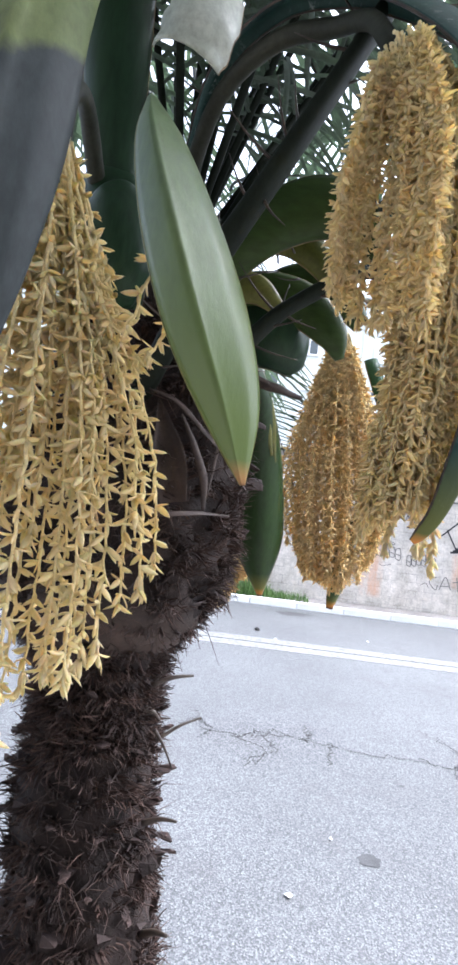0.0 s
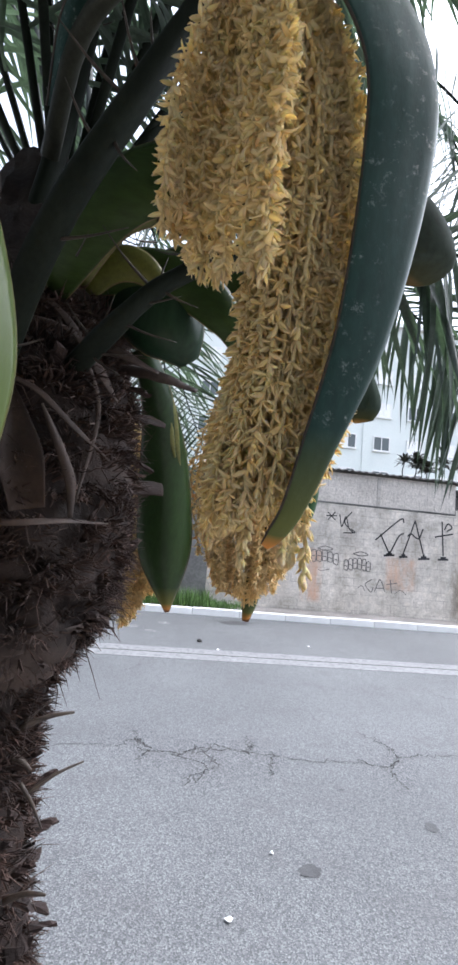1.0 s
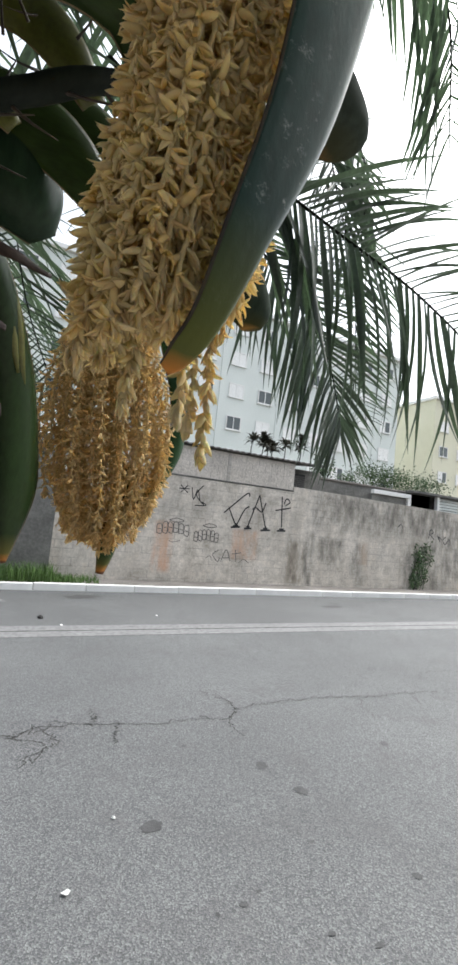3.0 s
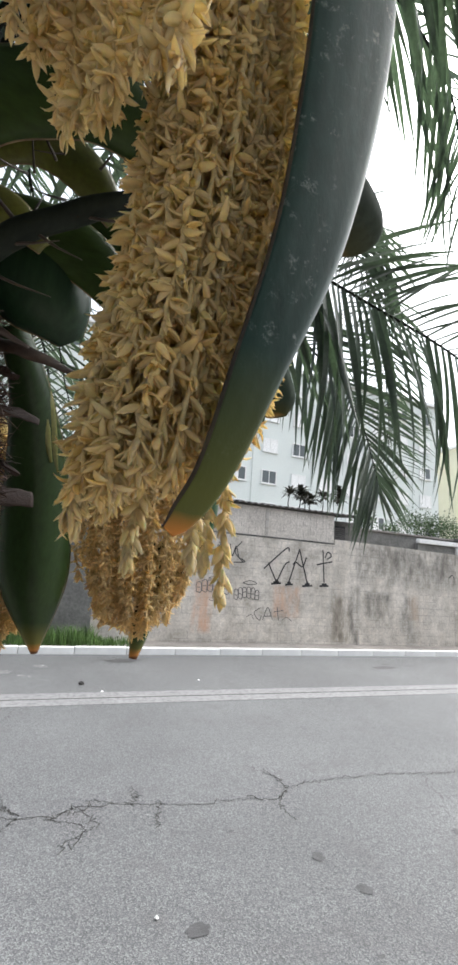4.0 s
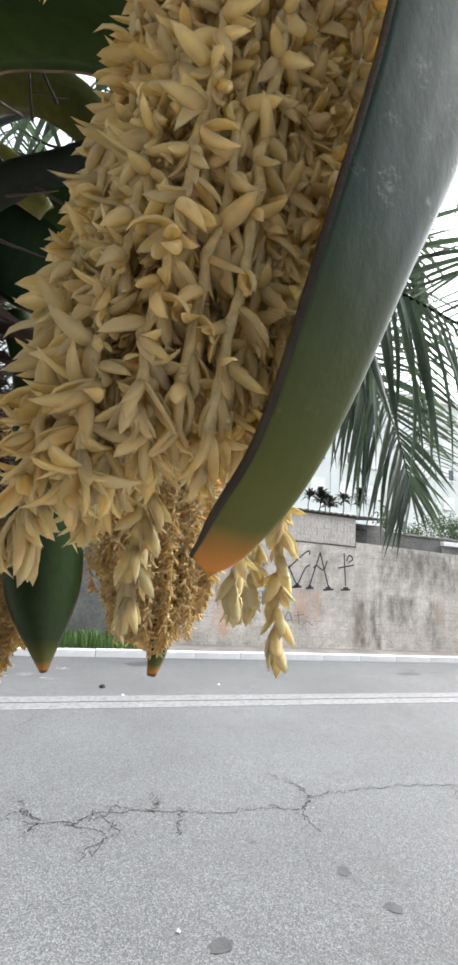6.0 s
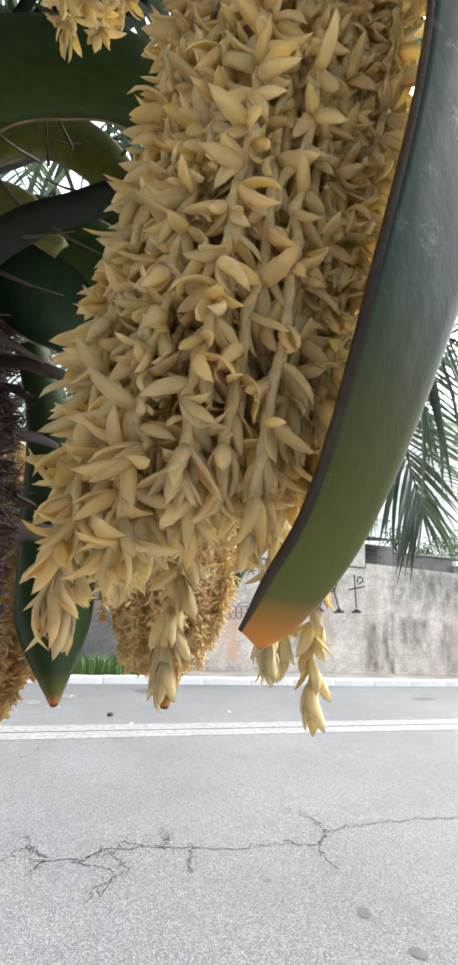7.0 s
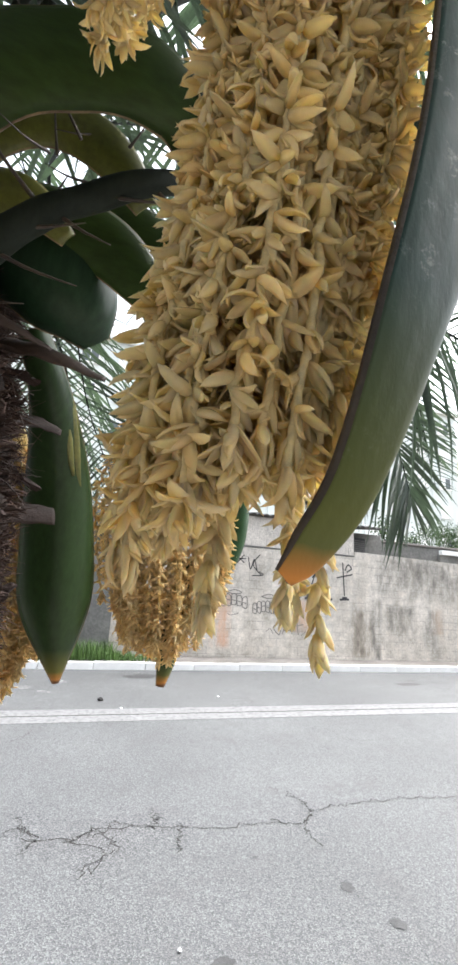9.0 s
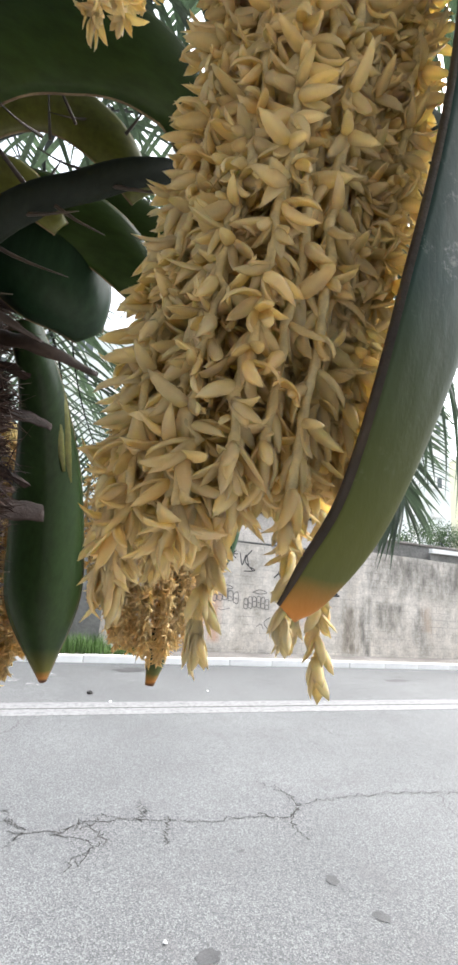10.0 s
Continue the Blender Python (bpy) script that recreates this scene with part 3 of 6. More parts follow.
def palm_trunk():
    rng = np.random.default_rng(5)
    zs = np.linspace(0.13, 2.07, 120)
    axis = np.array([trunk_axis(z) for z in zs])
    rad = np.array([trunk_radius(z) for z in zs]) * 0.96
    v, f = tube(axis, rad, 36, hint=(0, 1, 0), rough=0.05, rng=rng)
    trunk = part("trunk", mesh_of("trunk", v, f), BARK, PALM, "dark brown trunk covered in old leaf bases and fibre")
    # old leaf bases, a shared mesh in three shapes
    shapes = []
    for k in range(4):
        ln, wd, th = 0.020 + 0.006 * k, 0.030 - 0.004 * k, 0.008
        rows = []
        for i in range(6):
            s = i / 5
            w = wd * (1 - 0.55 * s ** 1.5) * (1 + rng.uniform(-0.1, 0.1))
            t = th * (1 - 0.7 * s)
            x = ln * s
            lift = ln * 0.35 * s * s
            rows.append([(-w / 2, x, lift), (-w / 4, x, lift + t * 0.8), (w / 4, x, lift + t * 0.8), (w / 2, x, lift), (0, x, lift - t * 0.4)])
        V = [q for r in rows for q in r]
        V = [(a + rng.normal(0, 0.0018), b + rng.normal(0, 0.0025), c + rng.normal(0, 0.0016)) for a, b, c in V]
        F = [(i * 5 + j, i * 5 + (j + 1) % 5, i * 5 + 5 + (j + 1) % 5, i * 5 + 5 + j) for i in range(5) for j in range(5)] + [(25, 26, 27, 28, 29)]
        me = mesh_of("leaf_base", V, F, False)
        me.materials.append(STUB)
        shapes.append(me)
    i, z = 0, 0.98
    while z < 1.9 and i < 290:
        a = i * 2.39996
        if z < 1.5:
            z += 0.0026
        else:
            z += 0.0052
        i += 1
        c, r = trunk_axis(z), trunk_radius(z) * 0.93
        d = Vector((math.cos(a), math.sin(a), 0))
        side = Vector((-d.y, d.x, 0))
        up = Vector((0, 0, 1))
        grow = (up * rng.uniform(0.5, 1.0) + d * rng.uniform(0.5, 0.9)).normalized() if z > 1.2 else (up * rng.uniform(-0.1, 0.6) + d).normalized()
        nor = side.cross(grow).normalized()
        if nor.dot(d) < 0:
            nor = -nor
        R = Matrix((side, grow, nor)).transposed().to_4x4()
        s = rng.uniform(0.5, 0.95)
        ob = link("leaf_base", shapes[rng.integers(4)], STUB, trunk)
        ob.matrix_basis = Matrix.Translation(Vector(c) + d * r) @ R @ Matrix.Rotation(rng.normal(0, 0.5), 4, "Y") @ Matrix.Rotation(rng.normal(-0.1, 0.4), 4, "X") @ Matrix.Scale(s, 4)
    # loose fibres: shaggy tufts round the old leaf bases, and stray ones
    fib = Pile()

    def fibre(c, way, ln, w):
        p1 = c + way * ln * 0.5
        p2 = p1 + unit(way + np.array((0, 0, -0.35)) + rng.normal(0, 0.35, 3)) * ln * 0.5
        fib.add(*tube(np.array([c, p1, p2]), [w, w * 0.85, w * 0.25], 3, hint=(0.2, 0.5, 1), cap=False))

    up = np.array((0, 0, 1.0))

    def flake(c, way, d, ln, w):
        across = unit(np.cross(way, d + rng.normal(0, 0.35, 3)))
        nrm = np.cross(across, way)
        rows = []
        for s in (0.0, 0.4, 0.75, 1.0):
            q = c + way * ln * s + nrm * ln * 0.3 * s * s * rng.uniform(-1, 1) - up * 0.15 * ln * s * s
            ww = w * (1 - 0.75 * s) * rng.uniform(0.8, 1.2)
            rows += [q - across * ww / 2, q + nrm * 0.0006, q + across * ww / 2]
        fib.add(rows, [(i * 3 + j, i * 3 + j + 1, i * 3 + j + 4, i * 3 + j + 3) for i in range(3) for j in range(2)])

    # frayed tufts in staggered rings, one at each old sheath
    for ring in range(50):
        z0 = 0.97 + ring * 0.0225 if ring < 22 else 1.465 + (ring - 22) * 0.0165
        around = 15 if z0 < 1.46 else 28
        for j in range(around):
            a = (j + 0.5 * (ring % 2)) * 6.283 / around + rng.normal(0, 0.1)
            if math.sin(a) > 0.35:
                continue
            z = z0 + rng.normal(0, 0.005)
            d = np.array((math.cos(a), math.sin(a), 0))
            tang = np.array((-d[1], d[0], 0))
            c = trunk_axis(z) + d * trunk_radius(z) * 0.95
            big = rng.uniform(0.7, 1.45)
            lead = unit(d * rng.uniform(0.5, 1.1) + tang * rng.normal(0, 0.4) + up * rng.normal(0.35, 0.45))
            for _ in range(rng.integers(16, 26)):
                off = rng.normal(0, 1)
                at = c + tang * off * 0.0075 * big + up * rng.normal(0, 0.0022)
                flake(at, unit(lead + tang * off * 0.4 + rng.normal(0, 0.22, 3)), d, big * rng.uniform(0.009, 0.020), rng.uniform(0.0012, 0.0046))
            for _ in range(rng.integers(10, 22)):
                off = rng.normal(0, 1)
                fibre(c + tang * off * 0.008 * big + up * rng.normal(0, 0.003), unit(lead + tang * off * 0.45 + rng.normal(0, 0.3, 3)), big * rng.uniform(0.010, 0.026), rng.uniform(0.0003, 0.0009))
    for _ in range(700):
        z = rng.uniform(0.98, 1.90)
        a = rng.uniform(2.9, 6.6)
        d = np.array((math.cos(a), math.sin(a), 0))
        tang = np.array((-d[1], d[0], 0))
        c = trunk_axis(z) + d * trunk_radius(z) * rng.uniform(0.98, 1.05)
        fibre(c, unit(d * rng.uniform(-0.05, 0.3) + tang * rng.normal(0, 0.8) + np.array((0, 0, 1)) * rng.normal(-0.2, 0.5)), rng.uniform(0.02, 0.05), rng.uniform(0.0003, 0.0007))
    tagged(part("loose_fibre", fib.mesh("loose_fibre"), FIBRE, PALM, "shaggy brown fibres"), kind="stuff")
    # broken stalk ends that stick out, and dry sheath strips
    for p0, p1, r in (((0.352, 0.71, 1.475), (0.395, 0.735, 1.492), 0.0022), ((0.35, 0.7, 1.49), (0.372, 0.70, 1.455), 0.002),
                      ((0.338, 0.72, 1.525), (0.381, 0.735, 1.535), 0.0032), ((0.335, 0.72, 1.52), (0.360, 0.735, 1.546), 0.0024), ((0.335, 0.72, 1.50), (0.352, 0.72, 1.49), 0.004), ((0.36, 0.72, 1.28), (0.388, 0.70, 1.30), 0.004), ((0.35, 0.7, 1.40), (0.384, 0.69, 1.412), 0.003)):
        m = (np.array(p0) + p1) / 2 + (0, 0, 0.003)
        part("broken_stalk", mesh_of("broken_stalk", *tube(spline([p0, m, p1], 8), np.linspace(r, r * 0.4, 8), 6)), THORN, PALM)
    strips = (([(0.312, 0.646, 1.898), (0.338, 0.654, 1.890), (0.357, 0.660, 1.870), (0.378, 0.672, 1.843), (0.392, 0.695, 1.824)], [0.003, 0.006, 0.009, 0.010, 0.002], (0.5, -1, 0.3), 60),
              ([(0.314, 0.640, 1.875), (0.352, 0.655, 1.871), (0.370, 0.673, 1.855)], [0.002, 0.005, 0.002], (0.5, -1, 0.3), 60),
              ([(0.322, 0.632, 1.812), (0.332, 0.622, 1.785), (0.341, 0.616, 1.755), (0.349, 0.620, 1.718)], [0.002, 0.017, 0.030, 0.024], (-0.2, 1, -0.1), 150),
              ([(0.345, 0.632, 1.800), (0.358, 0.634, 1.775), (0.371, 0.641, 1.744), (0.374, 0.645, 1.715)], [0.002, 0.007, 0.009, 0.004], (0.6, -1, 0.1), 110),
              ([(0.313, 0.624, 1.818), (0.339, 0.632, 1.811), (0.367, 0.648, 1.788), (0.393, 0.680, 1.768)], [0.002, 0.005, 0.005, 0.002], (0.3, -1, 0.4), 60),
              ([(0.310, 0.616, 1.706), (0.345, 0.617, 1.708), (0.372, 0.636, 1.712), (0.399, 0.676, 1.713)], [0.005, 0.006, 0.005, 0.002], (0.2, -0.8, 0.6), 50),
              ([(0.359, 0.656, 1.859), (0.373, 0.664, 1.836), (0.381, 0.668, 1.801), (0.376, 0.646, 1.727)], [0.002, 0.004, 0.004, 0.002], (0.5, -1, 0.2), 60),
              ([(0.370, 0.790, 1.752), (0.405, 0.810, 1.758), (0.4367, 0.822, 1.760)], [0.020, 0.022, 0.018], (0.1, -1, 0.5), 60),
              ([(0.375, 0.780, 1.830), (0.410, 0.800, 1.838), (0.432, 0.810, 1.835)], [0.012, 0.014, 0.008], (0.1, -1, 0.5), 60),
              ([(0.385, 0.720, 1.866), (0.420, 0.712, 1.862), (0.464, 0.718, 1.853)], [0.014, 0.015, 0.005], (0.1, -1, 0.4), 70),
              ([(0.360, 0.700, 1.885), (0.390, 0.695, 1.872), (0.425, 0.705, 1.862)], [0.010, 0.012, 0.004], (0.2, -1, 0.6), 60))
    for k, (pts, ws, face, arc) in enumerate(strips):
        bract_part("dry_sheath", PALM, STUB if k in (7, 8) else DRYLEAF, pts, ws, face, "curled dry brown leaf sheath", margin=None, arc=arc, thick=0.0006, n=24, m=9, seed=k, wave=0.1)
    # smooth old sheaths wrapped round the lower end of the swelling
    for k in range(5):
        a = radians(222 + 24 * k + rng.normal(0, 6))
        d = np.array((math.cos(a), math.sin(a), 0.0))
        lift = rng.normal(0, 0.014)
        pts = [trunk_axis(z + lift) + d * (trunk_radius(z + lift) * grow) for z, grow in ((1.615, 0.94), (1.60, 0.965), (1.585, 0.98), (1.57, 0.99), (1.553 + rng.uniform(-0.008, 0.008), 1.0))]
        w = rng.uniform(0.055, 0.085)
        bract_part("dry_sheath", PALM, DRYLEAF, pts, [w * 0.9, w, w * 0.95, w * 0.85, w * 0.7], d, "smooth brown leaf sheath wrapped round the trunk", margin=None, arc=50, thick=0.001, n=18, m=13, seed=40 + k, wave=0.12)
    return trunk


palm_trunk()

# big spathe that hoods the near flower cluster
HOOD_SKIN = tipped("grey-green waxy spathe", [(0.3, (0.013, 0.040, 0.034)), (0.7, (0.032, 0.074, 0.063))], 1.7075, 0.0055, 0.050, 0.5, 0.8, (0.60, 0.24, 0.045), (0.115, 0.130, 0.030), 0.27)
hood = bract_part("spathe", PALM, HOOD_SKIN,
                  [(0.317, 0.64, 2.060), (0.342, 0.585, 2.092), (0.387, 0.540, 2.098), (0.432, 0.511, 2.080), (0.462, 0.490, 2.050), (0.489, 0.468, 2.010), (0.512, 0.449, 1.962), (0.5300, 0.442, 1.915), (0.5325, 0.4440, 1.87), (0.5230, 0.4460, 1.80), (0.5080, 0.4465, 1.75), (0.5002, 0.4490, 1.725), (0.4945, 0.4520, 1.7140), (0.4910, 0.4535, 1.7097)],
                  [0.018, 0.022, 0.025, 0.028, 0.032, 0.036, 0.039, 0.039, 0.0365, 0.0265, 0.0160, 0.0105, 0.0078, 0.0040],
                  [(-0.1, -0.7, 0.8), (-0.1, -0.7, 0.8), (0, -0.7, 0.8), (0.1, -0.7, 0.8), (0.2, -0.7, 0.6), (0.35, -0.85, 0.35), (0.4, -0.9, 0.15), (0.4, -0.92, 0.0), (0.38, -0.92, -0.1), (0.38, -0.92, -0.2), (0.4, -0.9, -0.3), (0.42, -0.88, -0.3), (0.45, -0.88, -0.3), (0.45, -0.88, -0.3)],
                  "arched grey-green waxy spathe with an orange tip", arc=95, thick=0.0018, n=110, m=25, margin=THORN,
                  profile=[(-1, -0.22), (-0.85, 0.10), (-0.68, 0.34), (-0.5, 0.44), (-0.3, 0.43), (0.2, 0.30), (0.7, 0.12), (1, -0.03)])

NEAR = bank(11, 0.0064, 5, 0.92, 1.25, (0.38, 0.52), 0.55)
SIDE = bank(15, 0.0090, 4, 0.9, 0.5, (0.42, 0.56))
TAIL = bank(14, 0.0063, 4, 0.45, 0.4)
OLDF = bank(13, 0.0108, 4, 0.75, 1.2, (0.40, 0.55))


def near_cluster():
    """The cream cluster under the hooding spathe: a short dense bunch in front and long strands behind."""
    rng = np.random.default_rng(21)
    head = empty("inflorescence", (0, 0, 0), "dense hanging cluster of cream pointed florets", "")
    head.parent = PALM
    head.location = -PALM.location
    stalk = spline([(0.312, 0.66, 2.03), (0.345, 0.595, 2.075), (0.39, 0.550, 2.083), (0.432, 0.520, 2.064), (0.452, 0.490, 2.035), (0.463, 0.467, 1.985)], 20)
    part("peduncle", mesh_of("peduncle", *tube(stalk, np.linspace(0.008, 0.005, 20), 10)), PEDUNCLE, head)
    # the long bunch
    for k in range(52):
        u, r = k * 2.39996 + rng.normal(0, 0.1), math.sqrt((k + 0.5) / 52)
        cx, cy = math.cos(u) * r, math.sin(u) * r
        zb = 1.7185 + 0.006 * (cx + 0.6) + 0.010 * (1 - r) + rng.uniform(-0.003, 0.009)
        top = (0.464 + cx * 0.010, 0.466 + cy * 0.010, 1.995 - rng.uniform(0, 0.02))
        up = (0.4865 + cx * 0.018, 0.4625 + cy * 0.016, 1.935)
        high = (0.4945 + cx * 0.0185, 0.4625 + cy * 0.0165, 1.87)
        mid = (0.4925 + cx * 0.0175, 0.4645 + cy * 0.0160, 1.80)
        belly = (0.4890 + cx * 0.0185, 0.4655 + cy * 0.0165, 1.757)
        end = (0.4855 + cx * 0.0170, 0.4650 + cy * 0.0140, zb)
        low = ((belly[0] + end[0]) / 2 + cx * 0.0008, (belly[1] + end[1]) / 2, (belly[2] + zb) / 2)
        front = cx > -0.2 and cy < -0.3
        strand(head, [top, up, high, mid, belly, low, end], NEAR, rng, FLORET, 0.0044 if front else 0.0025, 0.0009 if front else 0.0008, down=1.7 if front else 0.95, bare=rng.uniform(0.02, 0.2), out=(cx, cy, 0), out_bias=0.75 * r)
    # strands inside the hollow of the spathe
    for k in range(14):
        u, r = k * 2.39996, math.sqrt((k + 0.5) / 14)
        cx, cy = math.cos(u) * r, math.sin(u) * r
        zb = 1.733 + rng.uniform(-0.004, 0.02)
        pts = [(0.474 + cx * 0.008, 0.468 + cy * 0.008, 2.0), (0.5035 + cx * 0.011, 0.4600 + cy * 0.009, 1.935), (0.5120 + cx * 0.010, 0.4590 + cy * 0.008, 1.87),
               (0.5075 + cx * 0.010, 0.4600 + cy * 0.008, 1.80), (0.4975 + cx * 0.008, 0.4610 + cy * 0.006, zb)]
        strand(head, pts, NEAR, rng, FLORET, 0.0027, 0.0008, down=0.7, bare=rng.uniform(0.02, 0.15), out=(cx, cy, 0), out_bias=0.5 * r)
    # the shorter ropes, that end well above the long bunch
    ropes = (((0.4746, 0.4296), ((0.4768, 0.4245, 1.8060), (0.4735, 0.4290, 1.8090), (0.4790, 0.4310, 1.8130), (0.4690, 0.4350, 1.8130))),
             ((0.4405, 0.4570), ((0.4380, 0.4560, 1.8380), (0.4420, 0.4660, 1.8410), (0.4370, 0.4480, 1.8520), (0.4450, 0.4580, 1.8450))),
             ((0.4636, 0.4505), ((0.4640, 0.4430, 1.8150), (0.4670, 0.4480, 1.8200), (0.4600, 0.4510, 1.8190), (0.4625, 0.4590, 1.8200))),
             ((0.4508, 0.4668), ((0.4570, 0.4640, 1.8240), (0.4530, 0.4720, 1.8310), (0.4440, 0.4720, 1.8500), (0.4470, 0.4660, 1.8450), (0.4520, 0.4580, 1.8360))),
             ((0.4520, 0.4920), ((0.4480, 0.4820, 1.8440), (0.4500, 0.4940, 1.8480), (0.4540, 0.4860, 1.8520), (0.4560, 0.5040, 1.8660), (0.4610, 0.5110, 1.8850))))
    for x, y, zb in [(gx + (x - gx) * 0.86, gy + (y - gy) * 0.86, zb) for (gx, gy), ends in ropes for x, y, zb in ends]:
        ox, oy = x - 0.459, y - 0.462
        reach = max(math.hypot(ox, oy), 0.006)
        top = (0.462 + ox * 0.45, 0.464 + oy * 0.35, 1.988 - rng.uniform(0, 0.015))
        mid = (0.4625 + ox * 0.95, 0.462 + oy * 0.85, 1.915)
        strand(head, [top, mid, (x + ox * 0.03, y + oy * 0.03, zb + 0.04), (x, y, zb)], NEAR, rng, FLORET, 0.0019, 0.0008, down=1.0, bare=rng.uniform(0.0, 0.06), out=(ox / reach, oy / reach, 0), out_bias=0.2)
    # strands that hang behind the spathe
    for k in range(12):
        a = k * 2.4
        ox, oy = math.cos(a) * 0.009 * math.sqrt(k / 12), math.sin(a) * 0.008 * math.sqrt(k / 12)
        pts = [(0.488, 0.478, 2.0), (0.512, 0.496, 1.92), (0.530, 0.504, 1.84), (0.530 + ox, 0.497 + oy, 1.797), (0.524 + ox, 0.491 + oy, 1.770), (0.518 + ox, 0.487 + oy, 1.742 + rng.uniform(-0.004, 0.02))]
        strand(head, pts, NEAR, rng, FLORET, 0.0027, 0.0008, down=0.6, bare=0.15, out=(ox, oy, 0), out_bias=0.2)
    # loose tails below the bunch
    for top, end in (((0.512, 0.485, 1.80), (0.519, 0.492, 1.697)), ((0.486, 0.474, 1.76), (0.485, 0.473, 1.7055)), ((0.503, 0.478, 1.77), (0.505, 0.482, 1.705)), ((0.470, 0.47, 1.77), (0.470, 0.467, 1.713)), ((0.508, 0.487, 1.79), (0.513, 0.494, 1.706))):
        m = (np.array(top) + end) / 2 + (0.001, 0.0, 0)
        strand(head, [top, m, end], TAIL, rng, FLORET_GREENISH, 0.0022, 0.0007, down=1.9, jitter=0.5)


near_cluster()


def side_cluster():
    """The looser yellow cluster beside the trunk."""
    rng = np.random.default_rng(22)
    head = empty("inflorescence", (0, 0, 0), "loose hanging cluster of yellowish pointed florets", "")
    head.parent = PALM
    head.location = -PALM.location
    stalk = spline([(0.25, 0.60, 1.98), (0.262, 0.53, 1.99), (0.275, 0.48, 1.955), (0.282, 0.465, 1.90)], 16)
    part("peduncle", mesh_of("peduncle", *tube(stalk, np.linspace(0.008, 0.004, 16), 10)), PEDUNCLE, head)
    for k in range(48):
        s = (k + rng.random()) / 48
        dpt = rng.uniform(-0.022, 0.03)
        xe = 0.230 + 0.136 * s ** 0.9
        zb = float(np.interp(xe, [0.235, 0.29, 0.31, 0.34, 0.37], [1.60, 1.60, 1.60, 1.63, 1.695])) + rng.uniform(0, 0.06) * rng.random() + (rng.uniform(0.06, 0.15) if k % 2 else 0)
        xe = xe if k % 2 == 0 else xe * 0.62 + (0.257 + 0.077 * s) * 0.38
        top = (0.280 + 0.012 * (s - 0.5), 0.465 + dpt * 0.2, 1.90 + rng.uniform(-0.02, 0.02))
        mid = (0.257 + 0.077 * s, 0.458 + dpt * 0.8, 1.80)
        end = (xe, 0.460 + dpt, zb)
        strand(head, [top, mid, (mid[0] * 0.25 + end[0] * 0.75, end[1], (mid[2] + end[2]) / 2 - 0.005), end], SIDE, rng, FLORET_GREENISH, 0.0064, 0.0009, bare=rng.uniform(0.1, 0.3), down=0.8, out=(0, -1, 0), out_bias=0.2)


side_cluster()


def far_cluster(x0, top, stem_top, half_x, half_y, y0, z_low, count, seed, label, step=0.0041):
    rng = np.random.default_rng(seed)
    head = empty("inflorescence", (0, 0, 0), label, "")
    head.parent = PALM
    head.location = -PALM.location
    part("peduncle", mesh_of("peduncle", *tube(spline([stem_top, ((stem_top[0] + top[0]) / 2, (stem_top[1] + top[1]) / 2, top[2] + 0.03), top], 14), np.linspace(0.009, 0.006, 14), 8)), PEDUNCLE, head)
    for k in range(count):
        u, r = k * 2.39996 + rng.normal(0, 0.15), math.sqrt((k + 0.5) / count)
        cx, cy = math.cos(u) * r, math.sin(u) * r
        zb = z_low + rng.uniform(0, 0.026) + 0.06 * cx * cx * rng.uniform(0.7, 1.2)
        up = (top[0] * 0.4 + x0 * 0.6 + cx * half_x * 0.95, y0 + cy * half_y * 1.05, top[2] * 0.52 + z_low * 0.48 + rng.normal(0, 0.015))
        low = (x0 + cx * half_x + rng.normal(0, 0.004), y0 + cy * half_y + rng.normal(0, 0.004), zb + 0.07)
        end = (x0 + cx * half_x * 0.80 + rng.normal(0, 0.004), y0 + cy * half_y * 0.9, zb)
        strand(head, [(top[0] + cx * 0.01, top[1] + cy * 0.01, top[2]), up, low, end], OLDF, rng, FLORET_OLD, step, 0.0010, down=0.9, bare=0.08, out=(cx, cy, 0), out_bias=0.5 * r, jitter=0.8, light=True)


far_cluster(0.566, (0.545, 0.93, 2.03), (0.36, 0.82, 2.05), 0.087, 0.045, 0.945, 1.621, 78, 31, "dense tan cluster of small old florets", 0.0062)
far_cluster(0.40, (0.38, 0.90, 1.86), (0.33, 0.82, 1.88), 0.045, 0.035, 0.955, 1.575, 32, 32, "orange-tan cluster of old florets behind a green spathe")

